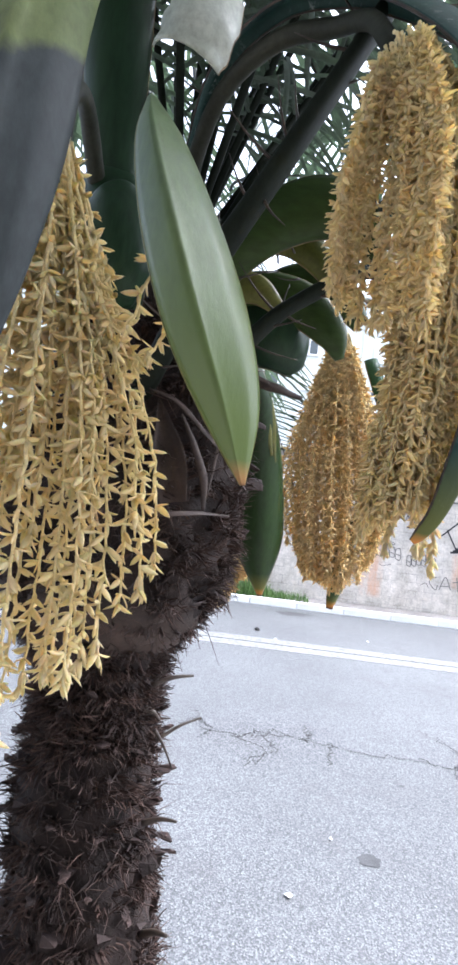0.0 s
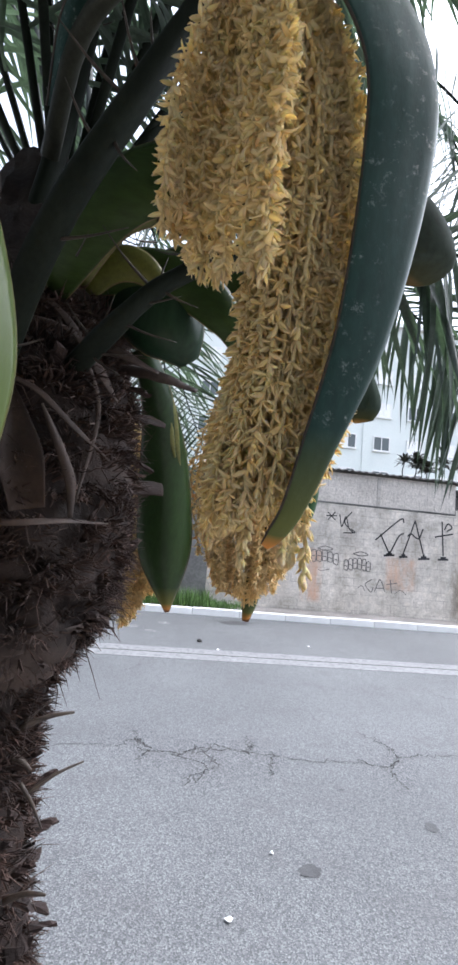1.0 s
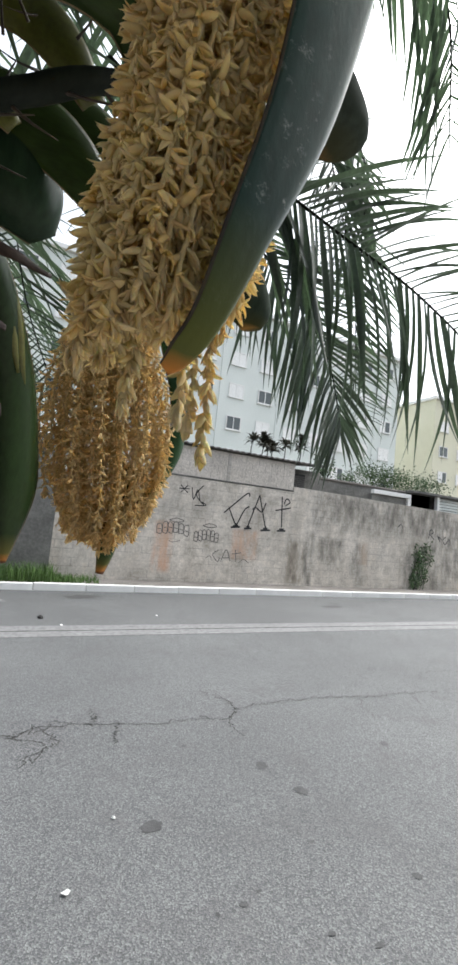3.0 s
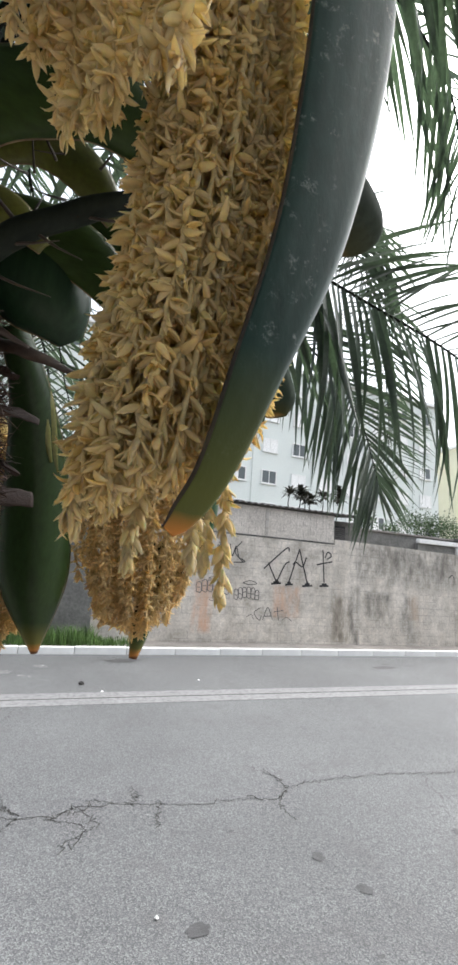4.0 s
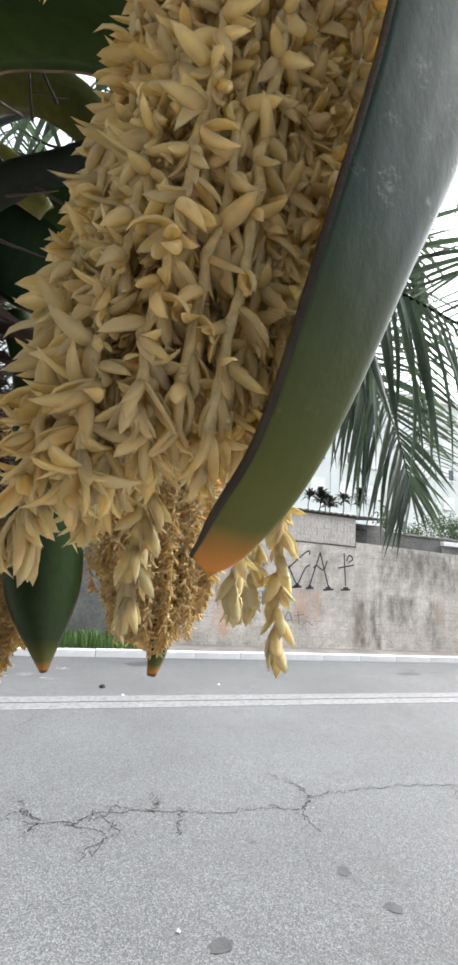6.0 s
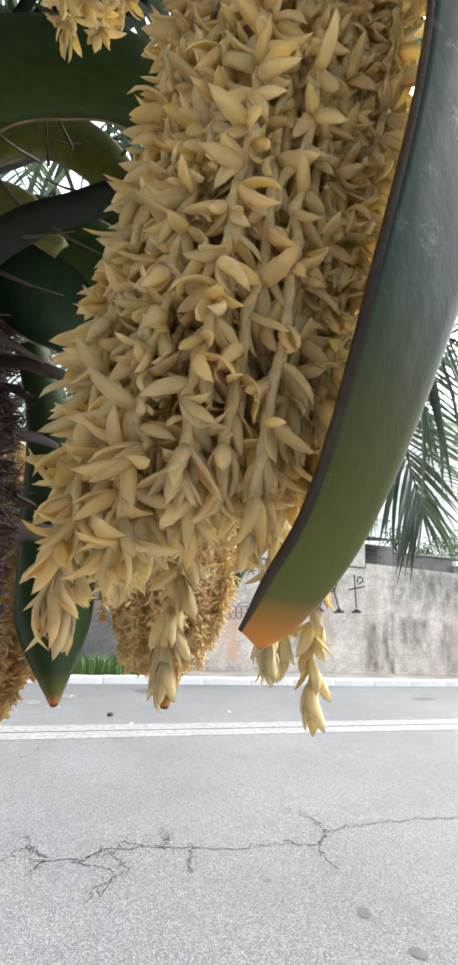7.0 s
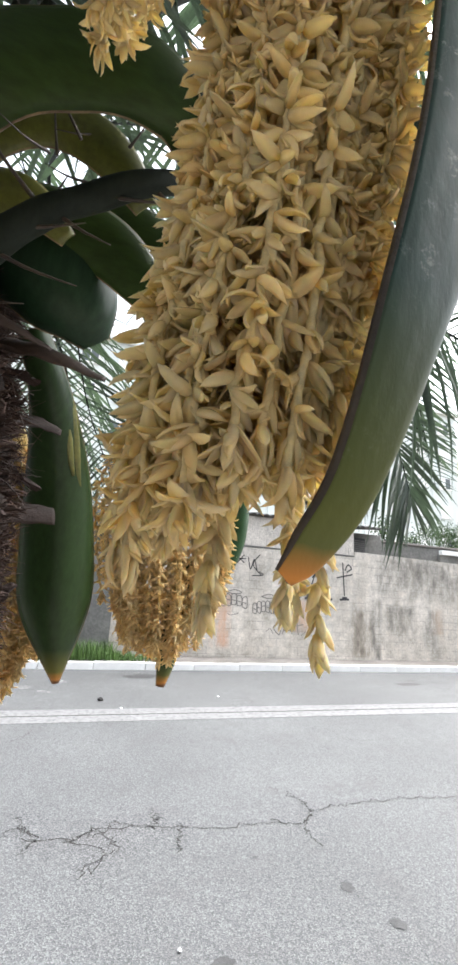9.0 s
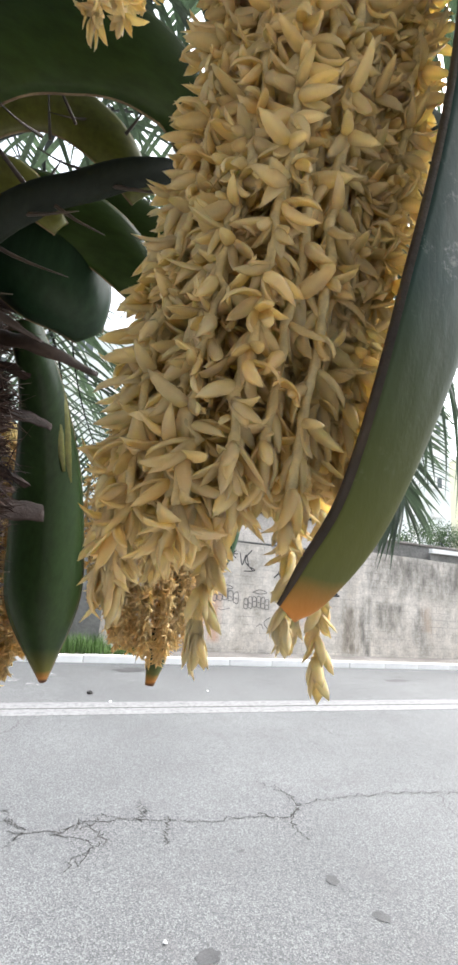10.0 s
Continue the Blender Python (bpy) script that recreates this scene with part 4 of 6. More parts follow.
# the other spathes
bract_part("spathe", PALM, tipped("hanging glossy dark green boat-shaped", [(0.3, (0.017, 0.036, 0.012)), (0.7, (0.036, 0.068, 0.022))], 1.602, 0.008, 0.035, 0.34), [(0.398, 0.78, 1.915), (0.4145, 0.80, 1.880), (0.4245, 0.83, 1.846), (0.4325, 0.868, 1.803), (0.4400, 0.893, 1.74), (0.4470, 0.905, 1.675), (0.4575, 0.91, 1.601)],
           [0.026, 0.034, 0.046, 0.062, 0.073, 0.069, 0.006], (0.12, -1, 0.05), "hanging glossy dark green boat-shaped spathe", arc=120, n=50, ridge=0.12)
for pts in ([(0.4115, 0.786, 1.893), (0.4270, 0.808, 1.858), (0.4430, 0.838, 1.818)], [(0.4170, 0.788, 1.897), (0.4355, 0.812, 1.858), (0.4530, 0.848, 1.805)],
            [(0.4230, 0.792, 1.899), (0.4430, 0.820, 1.856), (0.4605, 0.862, 1.795)]):
    bract_part("pleat", PALM, SPATHE_YELLOW, [(x - 0.006, y + 0.002, z) for x, y, z in pts], [0.006, 0.014, 0.003], (0.25, -1, 0), "yellow-green pleat of a dark spathe", margin=None, arc=90, thick=0.001, n=16, m=7)
bract_part("spathe", PALM, tipped("green spathe behind a tan", [(0.3, (0.018, 0.050, 0.022)), (0.7, (0.040, 0.095, 0.038))], 1.685, 0.008, 0.035, 0.34), [(0.60, 0.95, 2.0), (0.652, 0.955, 1.87), (0.662, 0.955, 1.78), (0.640, 0.95, 1.72), (0.612, 0.945, 1.685)],
           [0.03, 0.036, 0.030, 0.018, 0.004], (0.5, -0.9, 0), "green spathe behind a tan flower cluster", arc=110, n=36)
bract_part("spathe", PALM, tipped("narrow green spathe tip", [(0.3, (0.018, 0.050, 0.022)), (0.7, (0.040, 0.095, 0.038))], 1.586, 0.01, 0.03, 0.34), [(0.598, 0.967, 1.74), (0.590, 0.968, 1.67), (0.583, 0.969, 1.62), (0.577, 0.969, 1.585)],
           [0.02, 0.026, 0.024, 0.010], (0.1, -1, 0), "narrow green spathe tip below a flower cluster", arc=110, n=24)
bract_part("spathe", PALM, tipped("pale green pointed", [(0.3, (0.058, 0.100, 0.030)), (0.7, (0.105, 0.150, 0.055))], 1.722, 0.0095, 0.11, 0.40, 0.0, (0.36, 0.19, 0.06), (0.105, 0.150, 0.034), 0.5), [(0.342, 0.42, 1.897), (0.3515, 0.41, 1.868), (0.3655, 0.405, 1.83), (0.3815, 0.405, 1.79), (0.3955, 0.408, 1.755), (0.404, 0.41, 1.724)],
           [0.004, 0.021, 0.032, 0.0345, 0.024, 0.002], [(0.35, -1, 0.5), (0.35, -1, 0.4), (0.35, -1, 0.3), (0.3, -1, 0.2), (0.25, -1, 0.1), (0.2, -1, 0.1)],
           "pale green pointed spathe with a keel and a dry tip", arc=80, n=44, m=19, thick=0.0016, margin=SPATHE_YELLOW,
           profile=[(-1, 0.10), (-0.5, 0.36), (0.3, 0.56), (0.45, 0.62), (0.56, 0.46), (1, -0.22)])
bract_part("spathe", PALM, SPATHE_GREEN, [(0.275, 0.590, 1.975), (0.280, 0.574, 1.950), (0.284, 0.568, 1.920), (0.289, 0.572, 1.892), (0.293, 0.585, 1.872)],
           [0.030, 0.052, 0.060, 0.050, 0.012], (0.1, -1, 0), "short rounded dark green spathe", arc=140, n=24, m=13, margin=None)
bract_part("spathe", PALM, SPATHE_WHITE, [(0.352, 0.45, 1.990), (0.358, 0.437, 1.976), (0.360, 0.430, 1.960), (0.357, 0.429, 1.943), (0.352, 0.432, 1.929)],
           [0.010, 0.024, 0.034, 0.038, 0.037], (0.0, -1, 0.1), "torn whitish curled spathe", arc=130, n=34, m=17, thick=0.0012, wave=0.08)
bract_part("spathe", PALM, two_tone_spathe(), [(0.285, 0.47, 2.02), (0.294, 0.42, 1.97), (0.300, 0.39, 1.90), (0.3035, 0.378, 1.83), (0.306, 0.376, 1.78), (0.309, 0.378, 1.745)],
           [0.03, 0.040, 0.045, 0.045, 0.028, 0.004], (0.25, -1, -0.1), "dull grey spathe with a pale keel and a pale green upper half", margin=None, arc=90, n=40, m=19, profile=[(-1, 0.0), (-0.6, 0.30), (-0.12, 0.42), (0.0, 0.52), (0.12, 0.42), (0.6, 0.30), (1, 0.0)])
bract_part("spathe", PALM, SPATHE_GREEN, [(0.235, 0.61, 2.30), (0.245, 0.60, 2.18), (0.252, 0.598, 2.08), (0.268, 0.602, 1.97)],
           [0.055, 0.058, 0.056, 0.030], (0.1, -1, 0), "upright dark green closed spathe", arc=130, n=30)
bract_part("spathe", PALM, SPATHE_GREEN, [(0.25, 0.63, 2.03), (0.263, 0.605, 1.98), (0.275, 0.60, 1.93), (0.285, 0.61, 1.88)],
           [0.045, 0.062, 0.058, 0.03], (0.1, -1, 0.3), "rounded dark green spathe", arc=140, n=24)
bract_part("spathe", PALM, SPATHE_GREEN, [(0.35, 0.745, 1.965), (0.385, 0.722, 1.948), (0.415, 0.712, 1.925), (0.438, 0.716, 1.905), (0.4535, 0.728, 1.886)],
           [0.05, 0.072, 0.078, 0.066, 0.022], (0.15, -1, -0.25), "rounded dark green glossy spathe", arc=130, n=30)
bract_part("spathe", PALM, SPATHE_OLIVE, [(0.33, 0.66, 1.91), (0.381, 0.605, 1.952), (0.421, 0.60, 1.980), (0.455, 0.60, 1.990), (0.487, 0.61, 1.985), (0.505, 0.63, 1.96)],
           [0.03, 0.046, 0.050, 0.050, 0.040, 0.012], (0.0, -1, -0.35), "broad green spathe arching outwards", arc=80, n=34)
bract_part("spathe", PALM, SPATHE_YELLOW, [(0.34, 0.68, 1.93), (0.371, 0.655, 1.970), (0.40, 0.65, 1.991), (0.426, 0.65, 1.993), (0.451, 0.65, 1.979), (0.475, 0.655, 1.954)],
           [0.026, 0.033, 0.036, 0.036, 0.032, 0.018], (0, -1, -0.2), "yellow-green curved leaf base", arc=80, n=30)
bract_part("spathe", PALM, SPATHE_YELLOW, [(0.335, 0.70, 1.920), (0.370, 0.678, 1.946), (0.398, 0.672, 1.948), (0.427, 0.676, 1.930)],
           [0.024, 0.032, 0.030, 0.012], (0, -1, -0.2), "yellow-green leaf base", arc=80, n=24)
bract_part("spathe", PALM, SPATHE_OLIVE, [(0.355, 0.70, 1.945), (0.392, 0.692, 1.954), (0.424, 0.690, 1.952), (0.456, 0.690, 1.942), (0.484, 0.692, 1.918), (0.497, 0.70, 1.895)],
           [0.03, 0.042, 0.048, 0.046, 0.034, 0.010], (0.1, -1, -0.3), "olive green spathe behind a thorny petiole", arc=80, n=30)
bract_part("spathe", PALM, SPATHE_OLIVE, [(0.39, 0.725, 1.965), (0.445, 0.715, 1.985), (0.488, 0.713, 1.978), (0.522, 0.720, 1.945)],
           [0.030, 0.042, 0.044, 0.020], (0.1, -1, -0.2), "green leaf base behind a cream flower cluster", arc=80, n=26)
part("spathe", mesh_of("spathe", *tube(spline([(0.50, 0.60, 2.0), (0.570, 0.556, 1.962), (0.585, 0.543, 1.934), (0.593, 0.536, 1.908), (0.5955, 0.533, 1.892), (0.596, 0.532, 1.888)], 40), spline([[0.008], [0.016], [0.0205], [0.0220], [0.0195], [0.010]], 40)[:, 0], 18, flat=0.75, hint=(0, 1, 0))), tipped("blunt grey-green spathe end", [(0.3, (0.034, 0.046, 0.038)), (0.7, (0.062, 0.078, 0.064))], 1.8830, 0.003, 0.010, 0.85, 0.0, (0.20, 0.12, 0.05), (0.05, 0.05, 0.02), 0.08), PALM, "blunt grey-green spathe end with a rusty rim")
part("spathe", mesh_of("spathe", *tube(spline([(0.50, 0.64, 1.97), (0.578, 0.622, 1.882), (0.591, 0.625, 1.852), (0.599, 0.627, 1.828), (0.602, 0.628, 1.816)], 36), spline([[0.006], [0.0105], [0.0150], [0.0165], [0.008]], 36)[:, 0], 16, flat=0.75, hint=(0, 1, 0))), tipped("small grey-green spathe end", [(0.3, (0.024, 0.038, 0.028)), (0.7, (0.046, 0.066, 0.048))], 1.8120, 0.004, 0.014, 0.85, 0.0, (0.36, 0.20, 0.06), (0.06, 0.06, 0.02), 0.08), PALM, "small grey-green spathe end with a rusty tip")


# ---- fronds ----
def thorny_petiole(points, r0, r1, parent, thorns, seed, flat=0.7):
    rng = np.random.default_rng(seed)
    p = spline(points, 40)
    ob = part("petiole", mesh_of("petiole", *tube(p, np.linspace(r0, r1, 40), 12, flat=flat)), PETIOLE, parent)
    for k in range(thorns):
        i = int(rng.uniform(3, 36))
        t = unit(p[i + 1] - p[i])
        d = unit(np.cross(t, (0, 1, 0)) * rng.choice((-1, 1)) + rng.normal(0, 0.45, 3) + t * 0.5)
        ln = rng.uniform(0.025, 0.06)
        q = spline([p[i], p[i] + d * ln * 0.5, p[i] + d * ln + t * 0.004], 6)
        part("thorn", mesh_of("thorn", *tube(q, np.linspace(0.0016, 0.0003, 6), 5)), THORN, ob).location = (0, 0, 0)
    return ob


def leaflet_mesh(length, width, droop, fold=0.35, n=7):
    """A folded blade along +y, drooping to -z, from the origin."""
    V, F = [], []
    for i in range(n + 1):
        s = i / n
        w = width * (0.55 + 1.6 * s * (1 - s)) * (1 - s ** 3) + 0.0002
        y = length * (s - 0.18 * droop * s * s)
        z = -droop * length * 0.75 * s * s
        V += [(-w / 2, y, z + w * fold), (0, y, z), (w / 2, y, z + w * fold)]
    for i in range(n):
        a = i * 3
        F += [(a, a + 1, a + 4, a + 3), (a + 1, a + 2, a + 5, a + 4)]
    return np.array(V), F


LEAF_SHAPES = []
for ln_, wd_, dr_ in ((0.25, 0.0108, 0.25), (0.25, 0.0100, 0.5), (0.25, 0.0095, 0.75), (0.25, 0.0100, 0.1)):
    LEAF_SHAPES.append(leaflet_mesh(ln_, wd_, dr_))
LEAF_MESHES = []
for v_, f_ in LEAF_SHAPES:
    me_ = mesh_of("leaflet", v_, f_)
    me_.materials.append(LEAFLET)
    LEAF_MESHES.append(me_)


def frond(points, seed, pairs=42, start=0.2, size=1.0, single=True, r0=0.006, hang=0.3, label="green feather frond", spread=1.0, twist=0.0, ahead=1.0, shapes=(0, 1, 2, 3), neat=1.0):
    """A feather frond: a tapering rachis with narrow leaflets on both sides."""
    rng = np.random.default_rng(seed)
    p = spline(points, 80)
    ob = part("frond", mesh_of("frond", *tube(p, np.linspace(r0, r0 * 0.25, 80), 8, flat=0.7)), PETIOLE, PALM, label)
    joined = Pile()
    for k in range(pairs):
        s = start + (0.995 - start) * (k + rng.uniform(-0.25, 0.25) * neat) / pairs
        i = min(int(s * 79), 78)
        t = unit(p[i + 1] - p[i])
        side = unit(np.cross(t, (0, 0, 1)))
        up = np.cross(side, t)
        side, up = side * math.cos(radians(twist)) + up * math.sin(radians(twist)), up * math.cos(radians(twist)) - side * math.sin(radians(twist))
        env = math.sin(math.pi * (0.16 + 0.78 * (s - start) / (1 - start))) ** 0.6
        for sg in (-1, 1):
            d = unit(side * sg * (0.85 * spread + rng.normal(0, 0.1) * neat) + t * (0.55 + 0.5 * s + rng.normal(0, 0.1) * neat) * ahead + np.array((0, 0, -1)) * (hang + rng.normal(0, 0.12) * neat) + up * rng.normal(0.05, 0.12) * neat)
            zz = unit(np.array((0, 0, 1)) - d * d[2] + rng.normal(0, 0.15, 3))
            x = unit(np.cross(d, zz))
            zz = np.cross(x, d)
            sc = size * env * rng.uniform(0.88, 1.08)
            kk = shapes[rng.integers(len(shapes))]
            R = np.stack([x, d, zz], 1)
            if single:
                lf = link("leaflet", LEAF_MESHES[kk], LEAFLET, ob)
                M = Matrix([list(R[0] * sc) + [p[i][0]], list(R[1] * sc) + [p[i][1]], list(R[2] * sc) + [p[i][2]], [0, 0, 0, 1]])
                lf.matrix_basis = M
            else:
                joined.add(LEAF_SHAPES[kk][0] @ R.T * sc + p[i], LEAF_SHAPES[kk][1])
    if not single:
        tagged(part("foliage", joined.mesh("foliage"), LEAFLETS, ob), kind="stuff").location = (0, 0, 0)
    return ob


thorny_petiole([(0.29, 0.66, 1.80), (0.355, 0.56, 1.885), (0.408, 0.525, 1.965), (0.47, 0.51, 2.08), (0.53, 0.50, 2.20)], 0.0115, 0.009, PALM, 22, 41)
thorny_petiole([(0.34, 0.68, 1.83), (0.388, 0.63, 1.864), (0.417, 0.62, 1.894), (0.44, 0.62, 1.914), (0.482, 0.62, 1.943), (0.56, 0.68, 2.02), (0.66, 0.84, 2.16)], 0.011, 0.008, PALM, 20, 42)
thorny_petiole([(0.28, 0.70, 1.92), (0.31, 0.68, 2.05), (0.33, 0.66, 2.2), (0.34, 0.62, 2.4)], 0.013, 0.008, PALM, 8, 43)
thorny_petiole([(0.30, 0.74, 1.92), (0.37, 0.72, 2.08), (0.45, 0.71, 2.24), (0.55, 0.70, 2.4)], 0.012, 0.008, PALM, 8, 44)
# lone spines on the leaf bases
rng_t = np.random.default_rng(47)
for k in range(9):
    base = np.array((rng_t.uniform(0.35, 0.47), rng_t.uniform(0.615, 0.65), rng_t.uniform(1.90, 2.0)))
    way = unit(np.array((rng_t.normal(0.1, 0.5), -0.35, rng_t.normal(0.35, 0.5))))
    ln = rng_t.uniform(0.02, 0.05)
    q = spline([base, base + way * ln * 0.5, base + way * ln + np.array((0, 0, 0.004))], 6)
    part("thorn", mesh_of("thorn", *tube(q, np.linspace(0.0011, 0.0002, 6), 5)), THORN, PALM)
# fronds that hang at the street side
frond([(0.66, 0.84, 2.16), (0.74, 1.02, 2.31), (0.85, 1.10, 2.375), (1.02, 1.08, 2.314), (1.24, 1.05, 2.228), (1.46, 1.0, 2.07), (1.68, 0.95, 1.86)], 51, 76, 0.03, 1.75, True, 0.006, 0.0, twist=-82, ahead=0.62, shapes=(0, 0, 3), neat=0.5)
frond([(0.50, 0.95, 2.30), (0.70, 1.18, 2.44), (0.85, 1.256, 2.40), (0.95, 1.251, 2.307), (1.06, 1.244, 2.208), (1.137, 1.24, 2.104), (1.188, 1.247, 1.977), (1.20, 1.25, 1.93)], 52, 54, 0.22, 1.35, True, 0.005, 0.12, twist=-75, ahead=0.55, shapes=(0, 3, 3), neat=0.4)
frond([(0.50, 0.95, 2.5), (0.85, 1.3, 2.98), (1.10, 1.43, 3.06), (1.187, 1.415, 2.874), (1.249, 1.396, 2.752), (1.281, 1.393, 2.574), (1.30, 1.394, 2.40)], 53, 52, 0.1, 1.15, True, 0.004, 0.1, twist=-60, ahead=0.55, shapes=(0, 1, 3), neat=0.5)
frond([(0.45, 0.80, 2.35), (0.65, 0.85, 2.68), (0.85, 0.85, 2.80), (1.02, 0.84, 2.62), (1.10, 0.88, 2.40)], 54, 46, 0.1, 1.25, True, 0.005, 0.3, twist=-30, ahead=0.7)
frond([(0.6, 1.0, 2.6), (1.0, 1.3, 3.02), (1.378, 1.45, 2.927), (1.388, 1.45, 2.666), (1.401, 1.45, 2.43), (1.427, 1.45, 2.218), (1.469, 1.45, 2.029)], 57, 66, 0.1, 1.1, True, 0.005, 0.0, twist=-80, ahead=0.25, shapes=(0, 3, 3), neat=0.3)
frond([(0.55, 0.95, 2.55), (0.85, 1.25, 2.95), (1.17, 1.43, 2.98), (1.27, 1.44, 2.75), (1.36, 1.44, 2.50), (1.40, 1.45, 2.25), (1.41, 1.46, 2.10)], 56, 60, 0.1, 1.05, True, 0.005, 0.05, twist=-75, ahead=0.3, shapes=(0, 3, 3), neat=0.3)
# fronds that hang behind the trunk
frond([(0.36, 0.95, 2.30), (0.31, 1.20, 2.45), (0.37, 1.30, 2.30), (0.43, 1.32, 2.08), (0.50, 1.33, 1.92), (0.565, 1.33, 1.76)], 58, 56, 0.25, 0.95, False, 0.004, 0.0, twist=-75, ahead=0.5, shapes=(0, 1, 3), neat=0.5)
frond([(0.25, 0.95, 2.30), (0.17, 1.25, 2.42), (0.26, 1.38, 2.22), (0.36, 1.40, 2.02), (0.45, 1.42, 1.84)], 59, 50, 0.2, 0.95, False, 0.004, 0.1, twist=-65, ahead=0.5, shapes=(0, 1, 3), neat=0.5)
frond([(0.30, 0.80, 2.2), (0.20, 1.0, 2.75), (0.25, 1.25, 2.98), (0.40, 1.35, 2.82), (0.49, 1.38, 2.58), (0.54, 1.40, 2.33)], 88, 56, 0.15, 1.1, False, 0.005, 0.0, twist=-75, ahead=0.5, shapes=(0, 1, 3), neat=0.6)
frond([(0.25, 0.80, 2.2), (0.08, 1.1, 2.72), (0.10, 1.30, 2.84), (0.22, 1.40, 2.64), (0.30, 1.42, 2.38)], 89, 52, 0.15, 1.05, False, 0.005, 0.1, twist=-70, ahead=0.5, shapes=(0, 1, 3), neat=0.6)
# the rest of the crown; second row is out of view, added overhead for shade
rngc = np.random.default_rng(60)
for az, el, ln, seed in ((48, 56, 1.15, 62), (118, 42, 1.2, 65), (140, 52, 1.1, 66), (165, 40, 1.15, 67), (190, 55, 1.1, 68), (215, 62, 1.0, 69), (85, 22, 1.2, 72), (-25, 64, 1.0, 75), (150, 70, 1.0, 76),
                          (230, 48, 1.15, 77), (250, 60, 1.1, 78), (268, 52, 1.2, 79), (285, 64, 1.1, 80), (300, 46, 1.2, 81), (318, 58, 1.1, 82), (335, 50, 1.15, 83), (275, 74, 1.0, 84), (310, 74, 1.0, 85), (245, 74, 1.0, 86), (345, 72, 1.0, 87)):
    a, e = radians(az), radians(el)
    d = np.array((math.cos(a) * math.cos(e), math.sin(a) * math.cos(e), math.sin(e)))
    h = unit(d * (1, 1, 0))
    p0 = np.array((0.30, 0.75, 2.0))
    pts = [p0, p0 + d * ln * 0.35, p0 + d * ln * 0.62 + h * 0.08 - np.array((0, 0, 0.06)), p0 + d * ln * 0.75 + h * 0.25 - np.array((0, 0, 0.25)), p0 + d * ln * 0.8 + h * 0.36 - np.array((0, 0, 0.5))]
    frond(pts, seed, 36 if 40 < az < 160 else 52, 0.12, 1.05, False, 0.005, 0.35)


# ---- street ----
def structure(name, mesh, mat, label, category=""):
    return tagged(link(name, mesh, mat), label, category, kind="structure")


structure("ground", mesh_of("ground", [(-500, -400, -0.03), (500, -400, -0.03), (500, 900, -0.03), (-500, 900, -0.03)], [(0, 1, 2, 3)], False), SOIL, "bare ground that reaches the horizon", "ground")
structure("road", box(-80, 80, 1.45, 9.8, -0.2, 0.0), ASPHALT, "worn grey asphalt road with cracks and stains", "road")
structure("pavement", box(-80, 80, -3.5, 1.45, -0.2, 0.13), PAVING, "dirty concrete pavement under the palm", "pavement")
structure("pavement_far", box(-80, 80, 9.93, 11.3, -0.2, 0.12), PAVING, "narrow dirty pavement along the wall", "pavement")
# added, never in view: keeps low sky light off the palm's near side
structure("sky_block_wall", box(-30, 30, -3.8, -3.5, 0, 8.6), DARKCONC, "plain dark wall, never in view, added behind the pavement to hold back sky light", "wall")
rng_s = np.random.default_rng(81)
for y0, y1 in ((6.50, 6.765), (6.80, 7.06)):
    structure("road_line", box(-60, 60, y0, y1, -0.05, 0.004), LINE_PAINT, "worn white line painted along the road", "road line")
structure("tar_joint", box(-60, 60, 6.765, 6.80, -0.05, 0.0025), CRACK, "dark gap between two worn lines", "road line")
KERB = empty("kerb_far", (0, 9.8, 0), "whitewashed concrete kerb of the far pavement", "kerb", kind="structure")
kerb_mesh = box(0.006, 0.994, 0, 0.13, -0.1, 0.135, 0.012)
kerb_mesh.materials.append(KERB_PAINT)
for k in range(-14, 26):
    st = link("kerbstone", kerb_mesh, KERB_PAINT, KERB)
    st.location = (k + 0.0, rng_s.normal(0, 0.004), rng_s.normal(0, 0.004))


def ribbon(points, widths, z):
    p = np.asarray(points, float)
    t = unit(np.gradient(p, axis=0))
    nrm = np.stack([-t[:, 1], t[:, 0]], 1) * np.asarray(widths)[:, None] / 2
    V = np.concatenate([np.c_[p + nrm, np.full(len(p), z)], np.c_[p - nrm, np.full(len(p), z)]])
    n = len(p)
    return V, [(i + n, i + 1 + n, i + 1, i) for i in range(n - 1)]


def crack(points, seed, width=0.014):
    rng = np.random.default_rng(seed)
    p = spline(points, max(12, len(points) * 10))
    p = p + np.cumsum(rng.normal(0, 0.012, p.shape), axis=0) * 0.6 + rng.normal(0, 0.016, p.shape)
    return ribbon(p, width * rng.uniform(0.35, 1.2, len(p)), 0.003)


